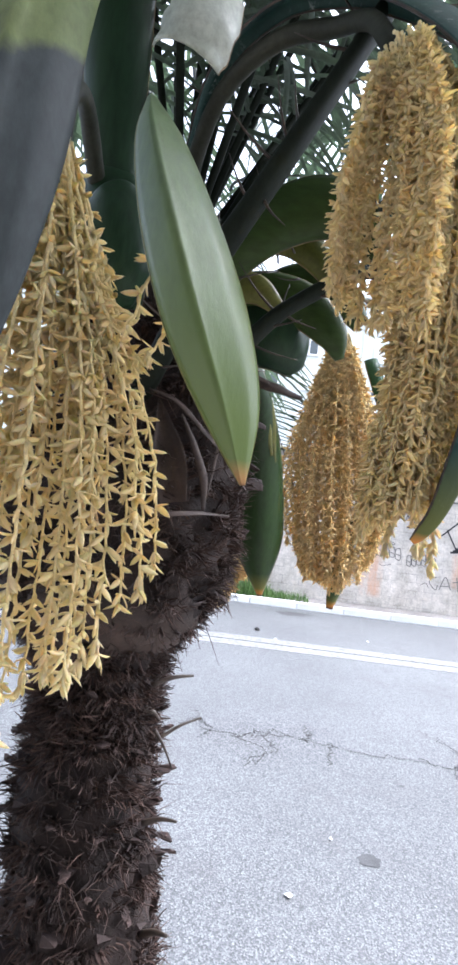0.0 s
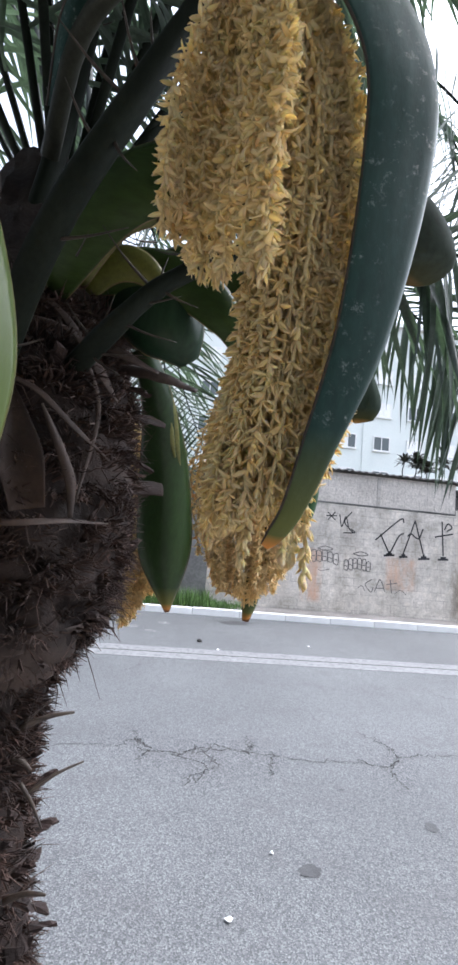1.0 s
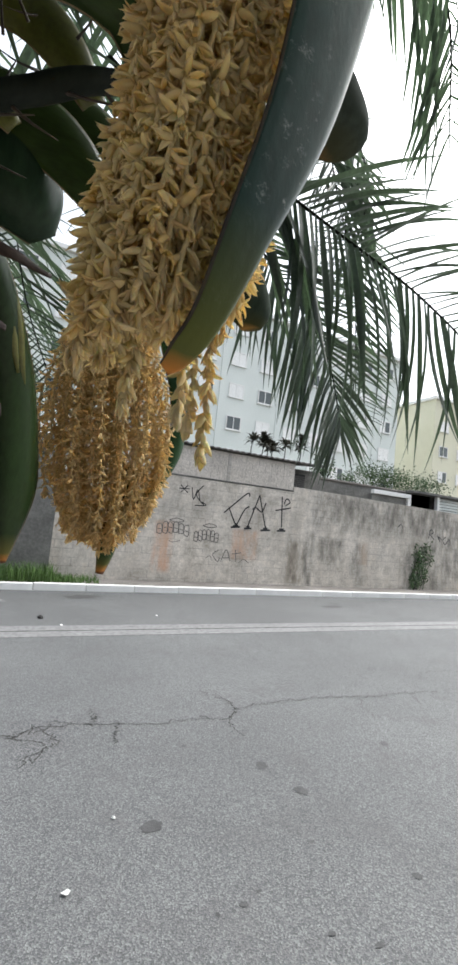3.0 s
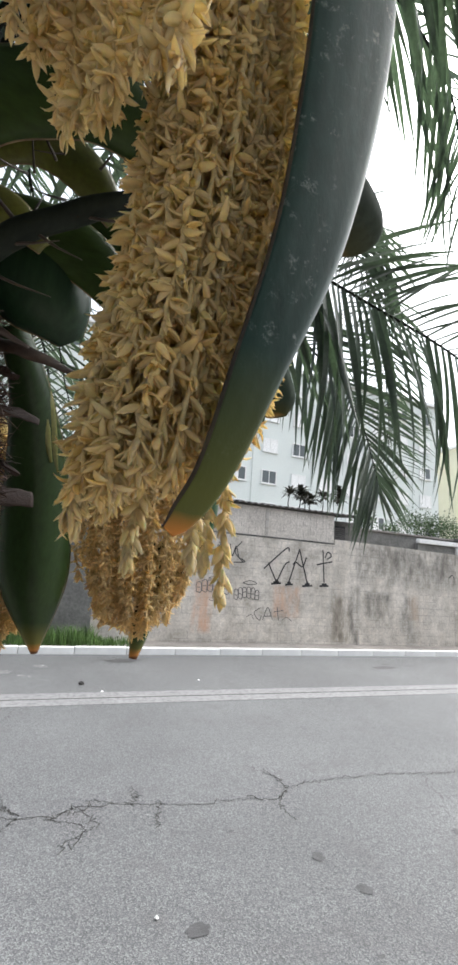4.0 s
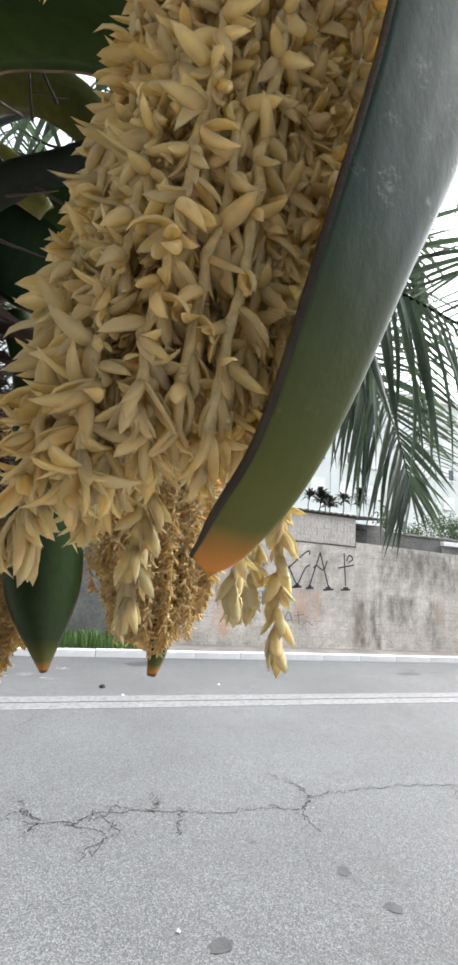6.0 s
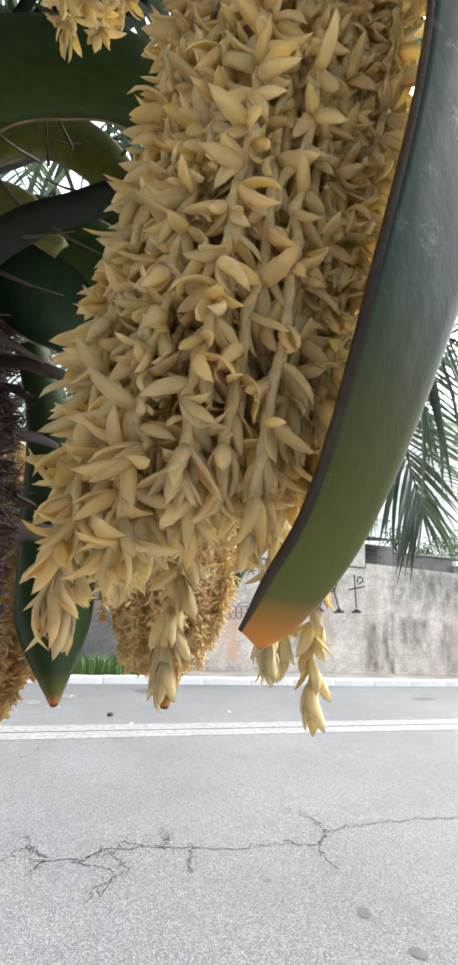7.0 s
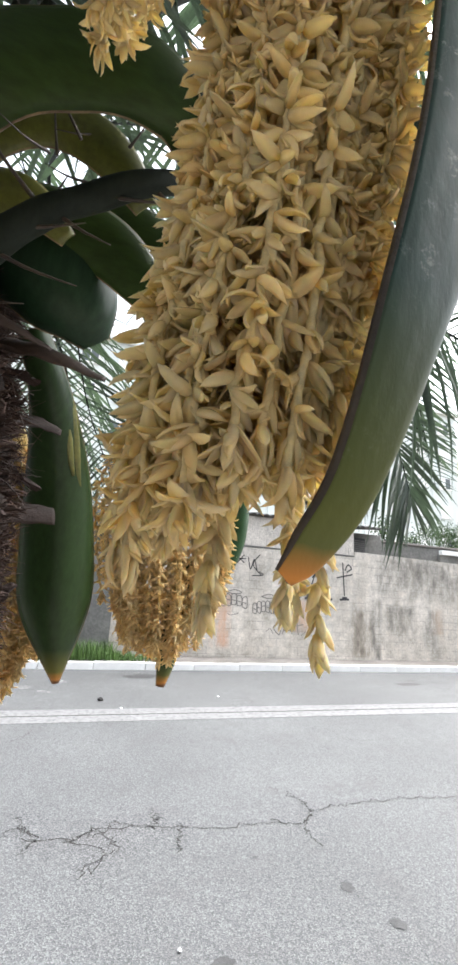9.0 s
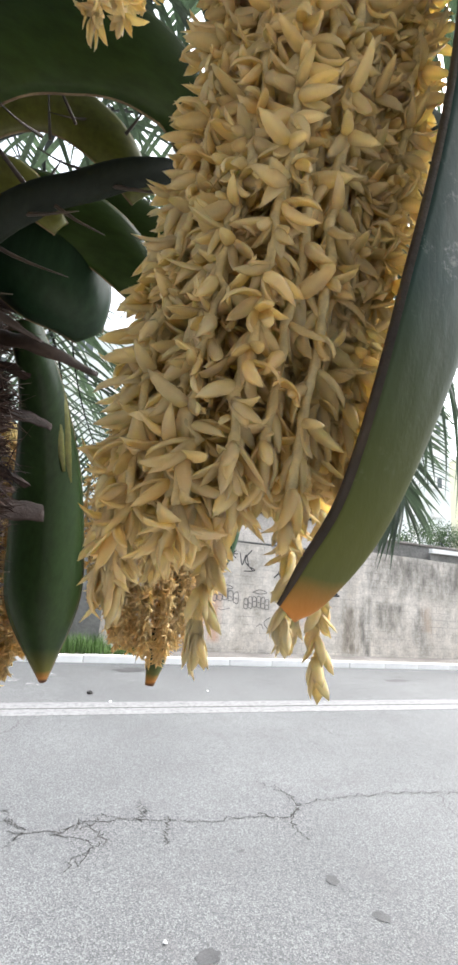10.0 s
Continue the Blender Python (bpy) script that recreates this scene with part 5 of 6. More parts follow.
CRACK_RUNS = (
    [(0.34, 3.99), (0.63, 3.94), (0.81, 4.08), (1.23, 4.03), (1.67, 3.94), (2.13, 3.95)],
    [(2.13, 3.95), (2.35, 3.82), (2.51, 3.99), (2.99, 4.04), (3.57, 4.03), (4.0, 3.97), (4.42, 3.98), (4.85, 3.92)],
    [(2.5, 3.96), (2.36, 3.72), (2.38, 3.53)],
    [(2.5, 4.0), (2.44, 4.19), (2.37, 4.43)],
    [(3.91, 3.96), (3.73, 3.57)],
    [(1.23, 4.03), (1.28, 4.17)],
    [(0.63, 3.93), (0.88, 3.75), (0.76, 3.55)],
    [(0.81, 4.06), (0.97, 3.83), (0.77, 3.59)],
    [(4.63, 3.96), (4.55, 3.69)],
    [(-0.35, 4.0), (0.15, 4.01), (0.29, 4.07), (0.42, 3.97)],
    [(0.30, 4.28), (0.33, 4.15), (0.37, 4.02)],
    [(0.42, 3.97), (0.41, 3.83)],
    [(0.62, 3.94), (0.86, 3.94), (0.94, 4.13), (1.24, 4.0), (1.31, 4.27)],
    [(1.42, 4.01), (1.40, 3.8), (1.36, 3.66)],
    [(2.34, 4.46), (2.40, 4.25), (2.48, 4.09)],
    [(3.80, 5.95), (3.83, 5.8), (3.86, 5.62), (4.1, 5.5)],
    [(0.05, 5.9), (0.17, 6.15), (0.2, 6.4)],
    [(5.2, 4.3), (5.6, 4.5), (6.3, 4.45), (7.0, 4.7)],
)
pile = Pile()
for i, run in enumerate(CRACK_RUNS):
    pile.add(*crack(run, 90 + i, 0.0088 if i == 0 else 0.0115 if i == 1 else 0.0068))
structure("road_cracks", pile.mesh("road_cracks", False), CRACK, "thin branching cracks in the asphalt", "crack")


def blob(x, y, rx, ry, seed, z=0.003):
    rng = np.random.default_rng(seed)
    a = np.linspace(0, 6.283, 28, endpoint=False)
    r = 1 + 0.16 * np.sin(a * 2 + rng.uniform(0, 6)) + 0.1 * np.sin(a * 5 + rng.uniform(0, 6)) + rng.normal(0, 0.06, 28)
    V = np.c_[x + rx * r * np.cos(a), y + ry * r * np.sin(a), np.full(28, z)]
    return mesh_of("stain", np.vstack([V, [(x, y, z)]]), [(i, (i + 1) % 28, 28) for i in range(28)], False)


for i, (x, y, rx, ry) in enumerate([(1.35, 2.75, 0.07, 0.04), (2.36, 2.79, 0.05, 0.04), (2.05, 1.79, 0.03, 0.01), (1.89, 1.9, 0.02, 0.01), (2.26, 3.12, 0.05, 0.04), (3.43, 3.13, 0.04, 0.03), (1.83, 9.2, 0.33, 0.2), (7.27, 8.52, 0.3, 0.14), (1.47, 2.14, 0.01, 0.01), (1.70, 2.19, 0.013, 0.009), (1.60, 2.15, 0.02, 0.016), (2.52, 2.01, 0.03, 0.02), (2.14, 2.38, 0.02, 0.012), (1.82, 3.51, 0.022, 0.012), (7.6, 8.85, 0.16, 0.05), (8.03, 8.63, 0.12, 0.04)]):
    structure("oil_stain", blob(x, y, rx, ry, 120 + i), OIL, "dark oily stain on the asphalt", "stain")
for i, (x, y, s) in enumerate([(0.88, 2.45, 0.02), (1.17, 2.87, 0.012), (2.85, 7.64, 0.03), (1.28, 7.07, 0.03)]):
    rng = np.random.default_rng(140 + i)
    V = [(x + s * math.cos(k * 1.05) * rng.uniform(0.6, 1.2), y + s * math.sin(k * 1.05) * rng.uniform(0.6, 1.2), 0.004 + rng.uniform(0, 0.012)) for k in range(6)] + [(x, y, 0.022)]
    tagged(link("paper_scrap", mesh_of("paper_scrap", V + [(x, y, 0.002)], [(k, (k + 1) % 6, 6) for k in range(6)] + [((k + 1) % 6, k, 7) for k in range(6)], False), LITTER), "small crumpled white scrap lying on the asphalt", "litter")

for i, (x, y, rx, ry) in enumerate([(0.23, 8.05, 0.10, 0.08), (0.44, 8.75, 0.10, 0.13), (0.39, 8.03, 0.06, 0.04), (-0.1, 8.35, 0.15, 0.1), (3.43, 7.55, 0.06, 0.04), (3.1, 8.28, 0.03, 0.03)]):
    structure("paint_spill", blob(x, y, rx, ry, 160 + i), LITTER_PAINT, "worn white paint spill on the asphalt", "stain")
peb = np.random.default_rng(171)
for x, y, s in [(1.03, 7.5, 0.045)]:
    bm = bmesh.new()
    bmesh.ops.create_icosphere(bm, subdivisions=2, radius=s)
    for v in bm.verts:
        v.co *= peb.uniform(0.75, 1.1)
        v.co.z = max(v.co.z * 0.7, -s * 0.4) + s * 0.4
    me = bpy.data.meshes.new("pebble")
    bm.to_mesh(me)
    bm.free()
    ob = tagged(link("pebble", me, CRACK), "dark lump of stone lying on the asphalt", "stone")
    ob.location = (x, y, 0.0)

# ---- far wall ----
WY = 10.75
structure("wall_far", box(1.3, 7.47, WY, WY + 0.25, 0.0, 2.71), WALL, "long stained grey rendered street wall with graffiti", "wall")
# lower stretch, its top falling slightly away
lowv = [(7.47, WY, 0), (40, WY, 0), (40, WY, 2.35), (7.47, WY, 2.86), (7.47, WY + 0.25, 0), (40, WY + 0.25, 0), (40, WY + 0.25, 2.35), (7.47, WY + 0.25, 2.86)]
lowf = [(0, 1, 2, 3), (5, 4, 7, 6), (4, 0, 3, 7), (1, 5, 6, 2), (3, 2, 6, 7), (4, 5, 1, 0)]
structure("wall_far_low", mesh_of("wall_far_low", lowv, lowf, False), WALL, "stained mossy stretch of the street wall", "wall")
UPPER = structure("wall_upper", box(1.3, 7.46, WY + 0.03, WY + 0.22, 2.75, 3.50), MORTAR, "upper course of pale blocks on the street wall", "wall")
rng_b = np.random.default_rng(83)
for row in range(4):
    z0, z1 = 2.76 + row * 0.185, 2.76 + row * 0.185 + 0.175
    x = 1.3 + (0.2 if row % 2 else 0)
    while x < 7.42:
        x1 = min(x + 0.39, 7.46)
        if not (5.33 < x < 5.47):
            b_ = link("block", box(x + 0.002, x1 - 0.002, WY + 0.022 + rng_b.uniform(-0.003, 0.003), WY + 0.05, z0 - 0.001, z1 + 0.005), BLOCK, UPPER)
        x += 0.4
link("pilaster", box(5.36, 5.46, WY + 0.012, WY + 0.1, 2.75, 3.47, 0.01), MORTAR, UPPER)
structure("wall_ledge", box(1.3, 7.46, WY - 0.018, WY + 0.05, 2.715, 2.748, 0.006), DARKCONC, "thin dark ledge between the wall and its upper course", "ledge")
structure("wall_stone", box(-30, 1.29, WY - 0.15, WY + 0.25, 0, 3.2), DARKCONC, "rough old stone wall", "wall")


def corrugated(x0, x1, y0, y1, z):
    n = int((x1 - x0) / 0.03)
    xs = np.linspace(x0, x1, n)
    V, F = [], []
    for off in (0, 0.012):
        for y in (y0, y1):
            for x in xs:
                V.append((x, y, z + 0.022 * math.sin(x / 0.177 * 6.283) + off + (y - y0) * 0.12))
    for i in range(n - 1):
        F += [(i, i + 1, n + i + 1, n + i), (2 * n + i, 3 * n + i, 3 * n + i + 1, 2 * n + i + 1), (i, 2 * n + i, 2 * n + i + 1, i + 1)]
    return mesh_of("sheet", V, F)


tagged(link("roof_sheet", corrugated(1.2, 8.55, WY - 0.12, WY + 2.2, 3.545), SHEET), "weathered corrugated fibre cement roof sheets on the wall", "roof", kind="structure")
shed = structure("shed_wall", box(7.75, 8.7, WY + 0.5, WY + 0.7, 2.5, 3.45), DARKCONC, "dark shed wall behind the street wall", "wall")
louvre = empty("louvre_window", (7.83, WY + 0.49, 2.9), "small grey slatted vent in a dark shed wall", "vent")
for k in range(7):
    part("slat", box(7.55, 8.05, WY + 0.34, WY + 0.39, 2.86 + k * 0.055, 2.895 + k * 0.055, 0.004), SHEET, louvre)
part("frame", box(7.50, 7.55, WY + 0.32, WY + 0.5, 2.80, 3.30, 0.004), SHEET, louvre)
# dark sheet for the shade behind the slats
part("back", box(7.5, 8.1, WY + 0.42, WY + 0.5, 2.7, 3.30), OPENING_SHADE, louvre)
structure("parapet", box(8.1, 16.5, WY + 0.6, WY + 0.85, 2.3, 3.28), DARKCONC, "mossy concrete parapet behind the street wall", "parapet")
structure("parapet_cap", box(8.05, 16.6, WY + 0.55, WY + 0.9, 3.285, 3.34, 0.01), PAVING, "weathered cap of a concrete parapet", "parapet")
hut = empty("hut", (12.5, WY + 0.3, 2.6), "white-framed opening of a hut behind the wall", "hut")
part("lintel", box(10.70, 12.36, WY + 0.28, WY + 0.42, 3.07, 3.20, 0.01), FRAME, hut)
part("post", box(12.22, 12.36, WY + 0.28, WY + 0.42, 2.4, 3.065, 0.01), FRAME, hut)
part("panel", box(10.70, 12.21, WY + 0.36, WY + 0.46, 2.4, 3.065), DARKCONC, hut)
part("roof", box(12.37, 16.2, WY + 0.2, WY + 1.5, 3.28, 3.36, 0.01), SHEET, hut)
# dark sheet in place of the hut's shaded opening
part("wall", box(12.37, 13.62, WY + 0.6, WY + 0.68, 2.3, 3.275), OPENING_SHADE, hut)
part("post", box(13.63, 13.75, WY + 0.28, WY + 0.42, 2.3, 3.275, 0.01), FRAME, hut)
shutter_panel = part("shutter", box(13.76, 16.0, WY + 0.42, WY + 0.46, 2.3, 3.275), SHEET, hut)
for k in range(9):
    part("slat", box(13.76, 16.0, WY + 0.40, WY + 0.418, 2.36 + k * 0.1, 2.44 + k * 0.1, 0.004), FACADE, shutter_panel).location = (0, 0, 0)


# ---- graffiti ----
def strokes(name, lines, width, mat, label, z0=0, x0=0, s=1.0):
    pile = Pile()
    for ln in lines:
        p = np.asarray(ln, float) * s + (x0, z0)
        if len(p) > 2:
            p = spline(p, 6 * len(p))
        else:
            p = np.linspace(p[0], p[1], 6)
        V, F = ribbon(p, np.full(len(p), width), 0)
        pile.add(np.c_[V[:, 0], np.full(len(V), WY - 0.004), V[:, 1]], F)
    return tagged(link(name, pile.mesh(name, False), mat), label, "graffiti", kind="structure")


strokes("graffiti_letters", [
    [(5.37, 1.92), (5.99, 2.48), (6.09, 2.41)],
    [(5.49, 2.08), (5.74, 1.62)],
    [(5.77, 1.65), (5.97, 2.06), (6.1, 2.15)],
    [(6.09, 1.6), (6.39, 2.5)],
    [(6.39, 2.47), (6.64, 1.65)],
    [(6.2, 2.08), (6.29, 2.15), (6.49, 2.05), (6.6, 2.3)],
    [(7.1, 2.54), (7.16, 1.68)],
    [(6.92, 2.13), (7.41, 2.25)],
    [(7.17, 2.33), (7.26, 2.49), (7.37, 2.4), (7.24, 2.3)],
], 0.035, SPRAY, "tall black spray-painted letters on the wall")
strokes("graffiti_feet", [
    [(5.60, 1.56), (5.88, 1.59)], [(5.66, 1.60), (5.82, 1.62)], [(5.71, 1.65), (5.78, 1.66)],
    [(6.00, 1.56), (6.22, 1.58)], [(6.06, 1.61), (6.16, 1.62)],
    [(6.50, 1.55), (6.80, 1.58)], [(6.57, 1.60), (6.72, 1.62)], [(6.62, 1.65), (6.67, 1.66)],
    [(7.02, 1.58), (7.30, 1.60)], [(7.09, 1.63), (7.24, 1.64)],
], 0.05, SPRAY, "black spray-painted feet of tall letters")
strokes("graffiti_tag", [
    [(4.08, 2.4), (4.36, 2.42)],
    [(4.12, 2.49), (4.32, 2.31)],
    [(4.31, 2.51), (4.13, 2.3)],
    [(4.42, 2.46), (4.49, 2.17), (4.58, 2.42), (4.66, 2.17)],
    [(4.73, 2.55), (4.56, 2.29), (4.79, 2.04)],
    [(4.54, 2.02), (4.83, 2.05), (4.73, 2.13)],
], 0.025, SPRAY, "small black spray-painted tag")
# two overlapping scrawled bars, too worn to read
rng_g = np.random.default_rng(97)
for x0_, x1_, z0_, z1_ in ((3.62, 4.46, 1.20, 1.56), (4.60, 5.28, 1.08, 1.50)):
    mid_x = (x0_ + x1_) / 2
    scrawl = [[(mid_x - 0.12, z1_ + 0.04), (mid_x + 0.08, z1_ + 0.10), (mid_x + 0.26, z1_ + 0.04), (mid_x + 0.06, z1_ + 0.0), (mid_x - 0.12, z1_ + 0.04)]]
    n_ = 6
    for k in range(n_):
        w_ = (x1_ - x0_) / n_
        cx_, dz_ = x0_ + w_ * (k + 0.5), 0.10 * math.sin(math.pi * (k + 0.5) / n_)
        lo_, hi_ = z0_ + 0.05 + dz_ * 0.6, z0_ + 0.24 + dz_
        scrawl.append([(cx_ - w_ * 0.4, lo_), (cx_ - w_ * 0.42, hi_), (cx_ + w_ * 0.35, hi_ + rng_g.uniform(-0.03, 0.03)), (cx_ + w_ * 0.4, lo_ + rng_g.uniform(-0.02, 0.02)), (cx_ - w_ * 0.4, lo_)])
        scrawl.append([(cx_ - w_ * 0.3, (lo_ + hi_) / 2), (cx_ + w_ * 0.3, (lo_ + hi_) / 2 + rng_g.uniform(-0.03, 0.03))])
    strokes("graffiti_tag", scrawl, 0.020, SPRAY_FADED, "rounded black spray-painted scrawl on the wall")
strokes("graffiti_tag", [
    [(5.33, 0.96), (5.17, 0.83), (5.32, 0.66), (5.37, 0.77)],
    [(5.41, 0.67), (5.54, 0.97), (5.68, 0.69)],
    [(5.45, 0.76), (5.64, 0.77)],
    [(5.8, 0.99), (5.85, 0.67)],
    [(5.71, 0.87), (5.98, 0.92)],
], 0.022, SPRAY_FADED, "faded spray-painted letters low on the wall")
strokes("graffiti_tag", [
    [(4.97, 0.72), (5.09, 0.79), (5.16, 0.68)],
    [(5.92, 0.65), (6.07, 0.75), (6.23, 0.66)],
    [(3.97, 1.1), (4.05, 1.07), (4.25, 1.12)],
], 0.015, SPRAY_FADED, "faint scribbles on the wall")


strokes("graffiti_tag", [
    [(12.95, 1.80), (13.02, 2.10), (13.16, 2.02), (13.04, 1.93), (13.22, 1.78)],
    [(13.34, 1.94), (13.50, 1.74), (13.42, 1.90), (13.58, 1.80)],
    [(13.78, 1.92), (13.64, 1.80), (13.76, 1.66), (13.95, 1.84), (14.02, 1.62)],
    [(11.52, 2.06), (11.66, 2.16), (11.74, 2.04)],
], 0.028, SPRAY, "small black scribbles on the mossy wall")


# ---- plants ----
def wall_creeper():
    """A thin creeper that clings to the street wall."""
    rng = np.random.default_rng(155)
    ob = empty("creeper", (12.6, WY, 0.12), "thin green creeper clinging to the street wall", "plant")
    stems, leaves = Pile(), Pile()
    for _ in range(13):
        x, z = rng.uniform(12.1, 12.9), 0.12
        pts = [(x, WY - 0.02, z)]
        for k in range(5):
            x, z = x + rng.normal(0.07, 0.12), z + rng.uniform(0.16, 0.34)
            pts.append((x, WY - 0.015 - rng.uniform(0, 0.03), min(z, 1.62)))
        p = spline(pts, 30)
        stems.add(*tube(p, np.linspace(0.007, 0.003, 30), 5, hint=(0, 1, 0)))
        for _ in range(46):
            c = p[rng.integers(4, 30)] + rng.normal(0, 1, 3) * (0.07, 0.01, 0.07) - (0, 0.025, 0)
            d = unit(rng.normal(0, 1, 3) * (1, 0.4, 1))
            w = unit(np.cross(d, rng.normal(0, 0.4, 3) + (0, 1, 0))) * 0.026
            ln = rng.uniform(0.05, 0.1)
            leaves.add([c, c + d * ln * 0.5 + w, c + d * ln, c + d * ln * 0.5 - w], [(0, 1, 2, 3)])
    part("stem", stems.mesh("stem"), PETIOLE, ob)
    part("leaves", leaves.mesh("leaves", False), BUSH, ob)


wall_creeper()


def grass_patch():
    rng = np.random.default_rng(150)
    pile = Pile()
    for _ in range(2600):
        x = rng.uniform(-1.2, 1.75) if rng.random() < 0.9 else rng.uniform(1.7, 2.3)
        y = rng.uniform(9.98, 10.55)
        h = rng.uniform(0.12, 0.42) * (1.0 if x < 1.4 else 0.45)
        a = rng.uniform(0, 6.28)
        lean = np.array((math.cos(a), math.sin(a), 0)) * h * rng.uniform(0.1, 0.6)
        w = np.array((-math.sin(a), math.cos(a), 0)) * rng.uniform(0.004, 0.009)
        b = np.array((x, y, 0.115))
        m, t = b + lean * 0.4 + (0, 0, h * 0.65), b + lean + (0, 0, h)
        pile.add([b - w, b + w, m + w * 0.7, m - w * 0.7, t], [(0, 1, 2, 3), (3, 2, 4)])
    tagged(link("grass", pile.mesh("grass", False), GRASS), "green weedy grass tuft at the foot of the wall", "grass", kind="stuff")


grass_patch()


def strap_plant(x, y, z, h, seed):
    """A bare cane with a rosette of strap leaves on top."""
    rng = np.random.default_rng(seed)
    ob = empty("dracaena", (x, y, z), "dark strap-leaved plant on a cane above the wall", "plant", "plants above the wall")
    p = spline([(x, y, z), (x + rng.normal(0, 0.03), y, z + h * 0.5), (x + rng.normal(0, 0.05), y, z + h)], 8)
    part("cane", mesh_of("cane", *tube(p, np.linspace(0.018, 0.012, 8), 6, hint=(0, 1, 0))), PETIOLE, ob)
    pile = Pile()
    for tip in (1.0, 0.72, 0.5)[: rng.integers(1, 4)]:
        c = p[int(7 * tip)]
        for _ in range(48):
            a, e = rng.uniform(0, 6.28), rng.uniform(-0.2, 1.3)
            d = np.array((math.cos(a) * math.cos(e), math.sin(a) * math.cos(e), math.sin(e)))
            ln = rng.uniform(0.22, 0.40)
            w = unit(np.cross(d, (0, 0, 1.01))) * 0.034
            m = c + d * ln * 0.6
            t = c + d * ln - np.array((0, 0, ln * 0.25))
            pile.add([c - w * 0.5, c + w * 0.5, m + w, m - w, t], [(0, 1, 2, 3), (3, 2, 4)])
    part("leaves", pile.mesh("leaves", False), DRACAENA, ob)


for i, (x, h) in enumerate(((6.42, 0.50), (6.72, 0.60), (6.92, 0.44), (7.08, 0.40), (7.5, 0.54), (8.05, 0.74))):
    strap_plant(x, WY + 0.75, 3.6, h, 160 + i)


def bush(x, y, z, rx, rz, count, seed, leaf=0.07):
    rng = np.random.default_rng(seed)
    ob = empty("bush", (x, y, z), "leafy green bush behind the parapet", "bush")
    limbs, pile = Pile(), Pile()
    tips = []
    for _ in range(12):
        t = np.array((x + rng.uniform(-rx, rx), y + rng.uniform(-0.3, 0.3), z + rng.uniform(0.3, 1.0) * rz))
        limbs.add(*tube(spline([(x + rng.uniform(-rx, rx) * 0.6, y, z - 0.4), (np.array((x, y, z)) + t) / 2 + rng.normal(0, 0.05, 3), t], 7), np.linspace(0.014, 0.004, 7), 5))
        tips.append(t)
    for _ in range(count):
        c = tips[rng.integers(12)] + rng.normal(0, 1, 3) * (rx * 0.22, 0.2, rz * 0.22)
        d, u = unit(rng.standard_normal(3)), unit(rng.standard_normal(3))
        w = unit(np.cross(d, u)) * leaf * 0.3
        ln = leaf * rng.uniform(0.6, 1.4)
        pile.add([c, c + d * ln * 0.5 + w, c + d * ln, c + d * ln * 0.5 - w], [(0, 1, 2, 3)])
    part("branch", limbs.mesh("branch"), PETIOLE, ob)
    part("leaves", pile.mesh("leaves", False), BUSH, ob)


bush(9.3, WY + 1.1, 3.3, 0.3, 0.7, 260, 170, 0.1)
bush(12.2, WY + 1.4, 3.25, 1.2, 0.85, 2600, 171)
bush(14.2, WY + 1.6, 3.2, 1.2, 0.8, 2200, 172)
bush(10.5, WY + 1.2, 3.3, 0.4, 0.35, 300, 173)


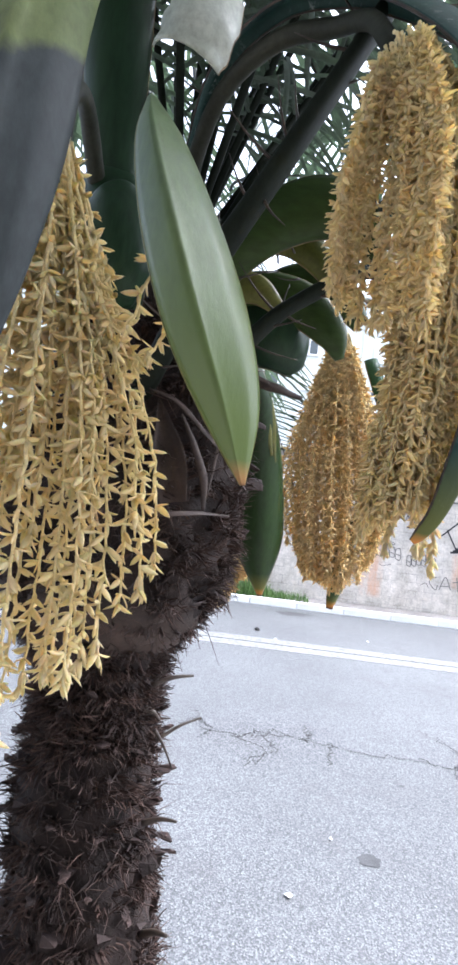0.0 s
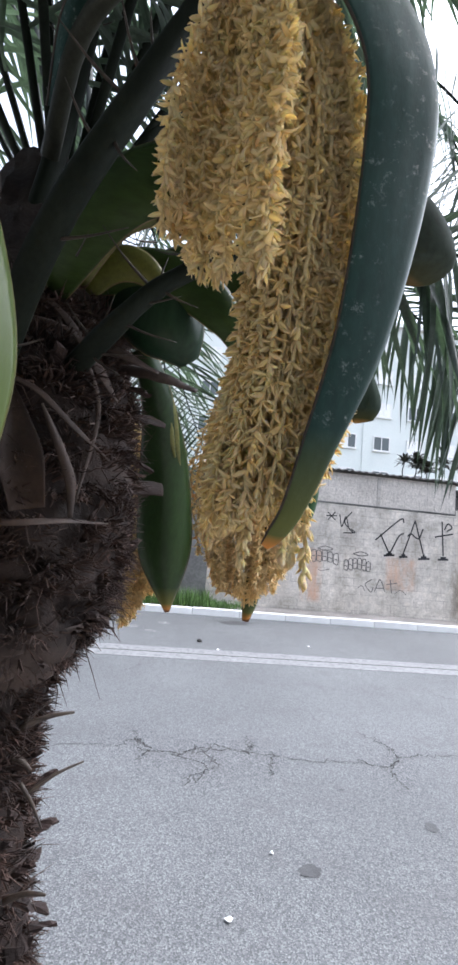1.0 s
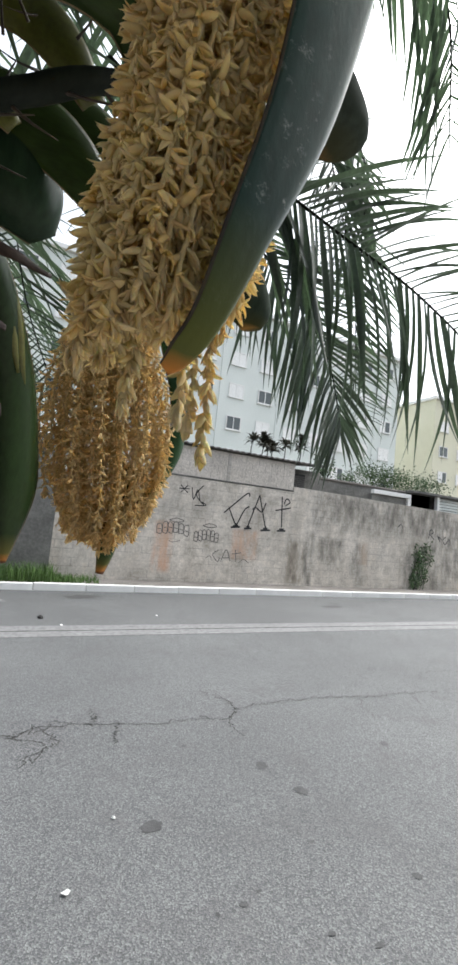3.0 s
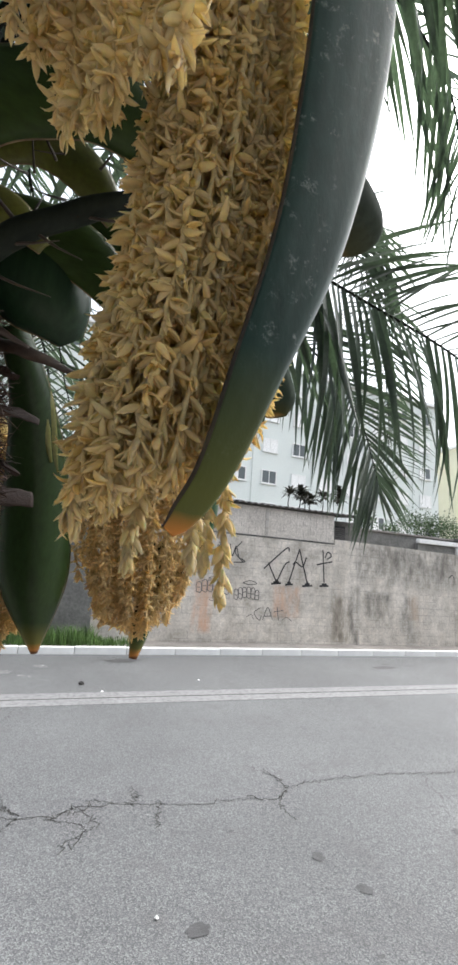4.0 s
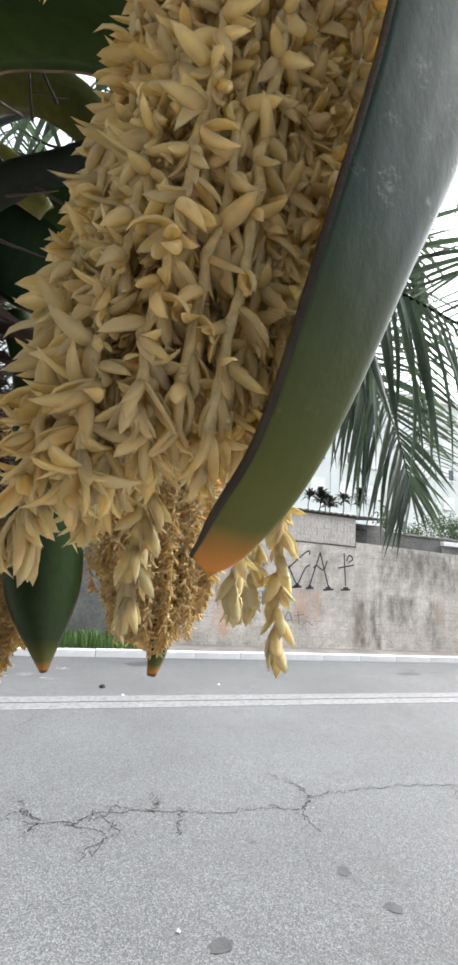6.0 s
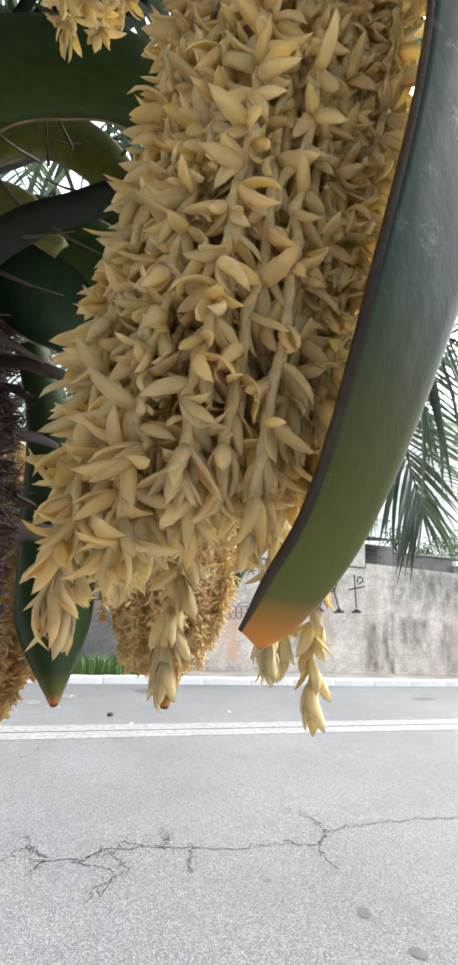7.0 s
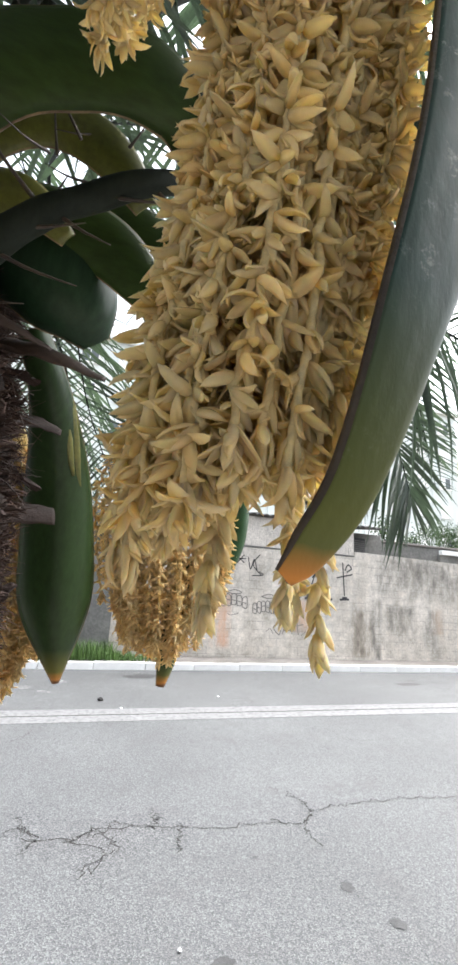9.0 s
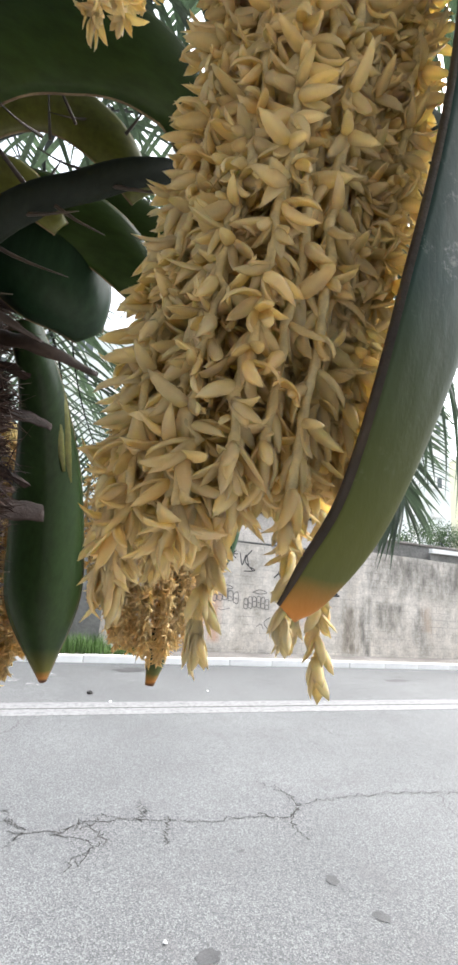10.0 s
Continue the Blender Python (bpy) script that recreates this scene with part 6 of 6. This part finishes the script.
# ---- buildings ----
def apartment_block(name, label, x0, x1, y0, z1, mat, first, step, storey, z_first, columns, rows, seed, depth=14.0):
    rng = np.random.default_rng(seed)
    ob = empty(name, ((x0 + x1) / 2, y0, 0), label, "building")
    wall_ob = part("wall", box(x0, x1, y0, y0 + depth, 0, z1), mat, ob)
    part("roof", box(x0 - 0.3, x1 + 0.3, y0 - 0.3, y0 + depth + 0.3, z1 + 0.004, z1 + 0.35, 0.03), FRAME, ob)
    for c in range(columns + 1):
        xx = first + c * step - step / 2
        if x0 + 0.2 < xx < x1 - 0.2 and c % 2 == 0:
            part("pilaster", box(xx - 0.18, xx + 0.18, y0 - 0.06, y0 + 0.02, 0.05, z1 - 0.05, 0.01), mat, ob)
    for r in range(rows):
        for c in range(columns):
            xc, zc = first + c * step, z_first + r * storey
            if xc < x0 + 0.8 or xc > x1 - 0.8:
                continue
            w, h = 0.66, 0.55
            # the unlit room is a dark-coloured sheet set in the facade
            win = part("window", box(xc - w, xc + w, y0 - 0.015, y0 + 0.03, zc - h, zc + h), OPENING_SHADE, ob)
            frame_p = Pile()
            for a0, a1, b0, b1 in ((-w - 0.05, -w + 0.03, -h - 0.05, h + 0.05), (w - 0.03, w + 0.05, -h - 0.05, h + 0.05), (-w + 0.03, w - 0.03, -h - 0.05, -h + 0.03), (-w + 0.03, w - 0.03, h - 0.03, h + 0.05), (-0.03, 0.03, -h + 0.03, h - 0.03)):
                bx = box(xc + a0, xc + a1, y0 - 0.07, y0 - 0.016, zc + b0, zc + b1)
                frame_p.add([v.co for v in bx.vertices], [tuple(p.vertices) for p in bx.polygons])
            part("frame", frame_p.mesh("frame", False), FRAME, win).location = (0, 0, 0)
            kind = rng.random()
            for sgn in (-1, 1):
                shut = kind < 0.4 or (kind < 0.75 and sgn < 0)
                me = box(xc + (0.03 if sgn > 0 else -w + 0.03), xc + (w - 0.03 if sgn > 0 else -0.03), y0 - 0.05, y0 - 0.03, zc - h + 0.03, zc + h - 0.03)
                part("shutter" if shut else "pane", me, SHUTTER if shut else GLASS, win).location = (0, 0, 0)
            part("sill", box(xc - w - 0.1, xc + w + 0.1, y0 - 0.12, y0 - 0.016, zc - h - 0.12, zc - h - 0.055), FRAME, win).location = (0, 0, 0)
    return ob


apartment_block("apartment_building", "pale white apartment block with rows of shuttered windows", -22, 35.19, 34.0, 20.20, FACADE, 16.35 - 2.86 * 10, 2.86, 2.82, 10.15 - 2.82 * 3, 18, 7, 201)
apartment_block("cream_building", "pale cream apartment block in the distance", 41.98, 60, 35.0, 17.96, FACADE_CREAM, 43.58, 3.0, 2.9, 3.4, 6, 6, 202)
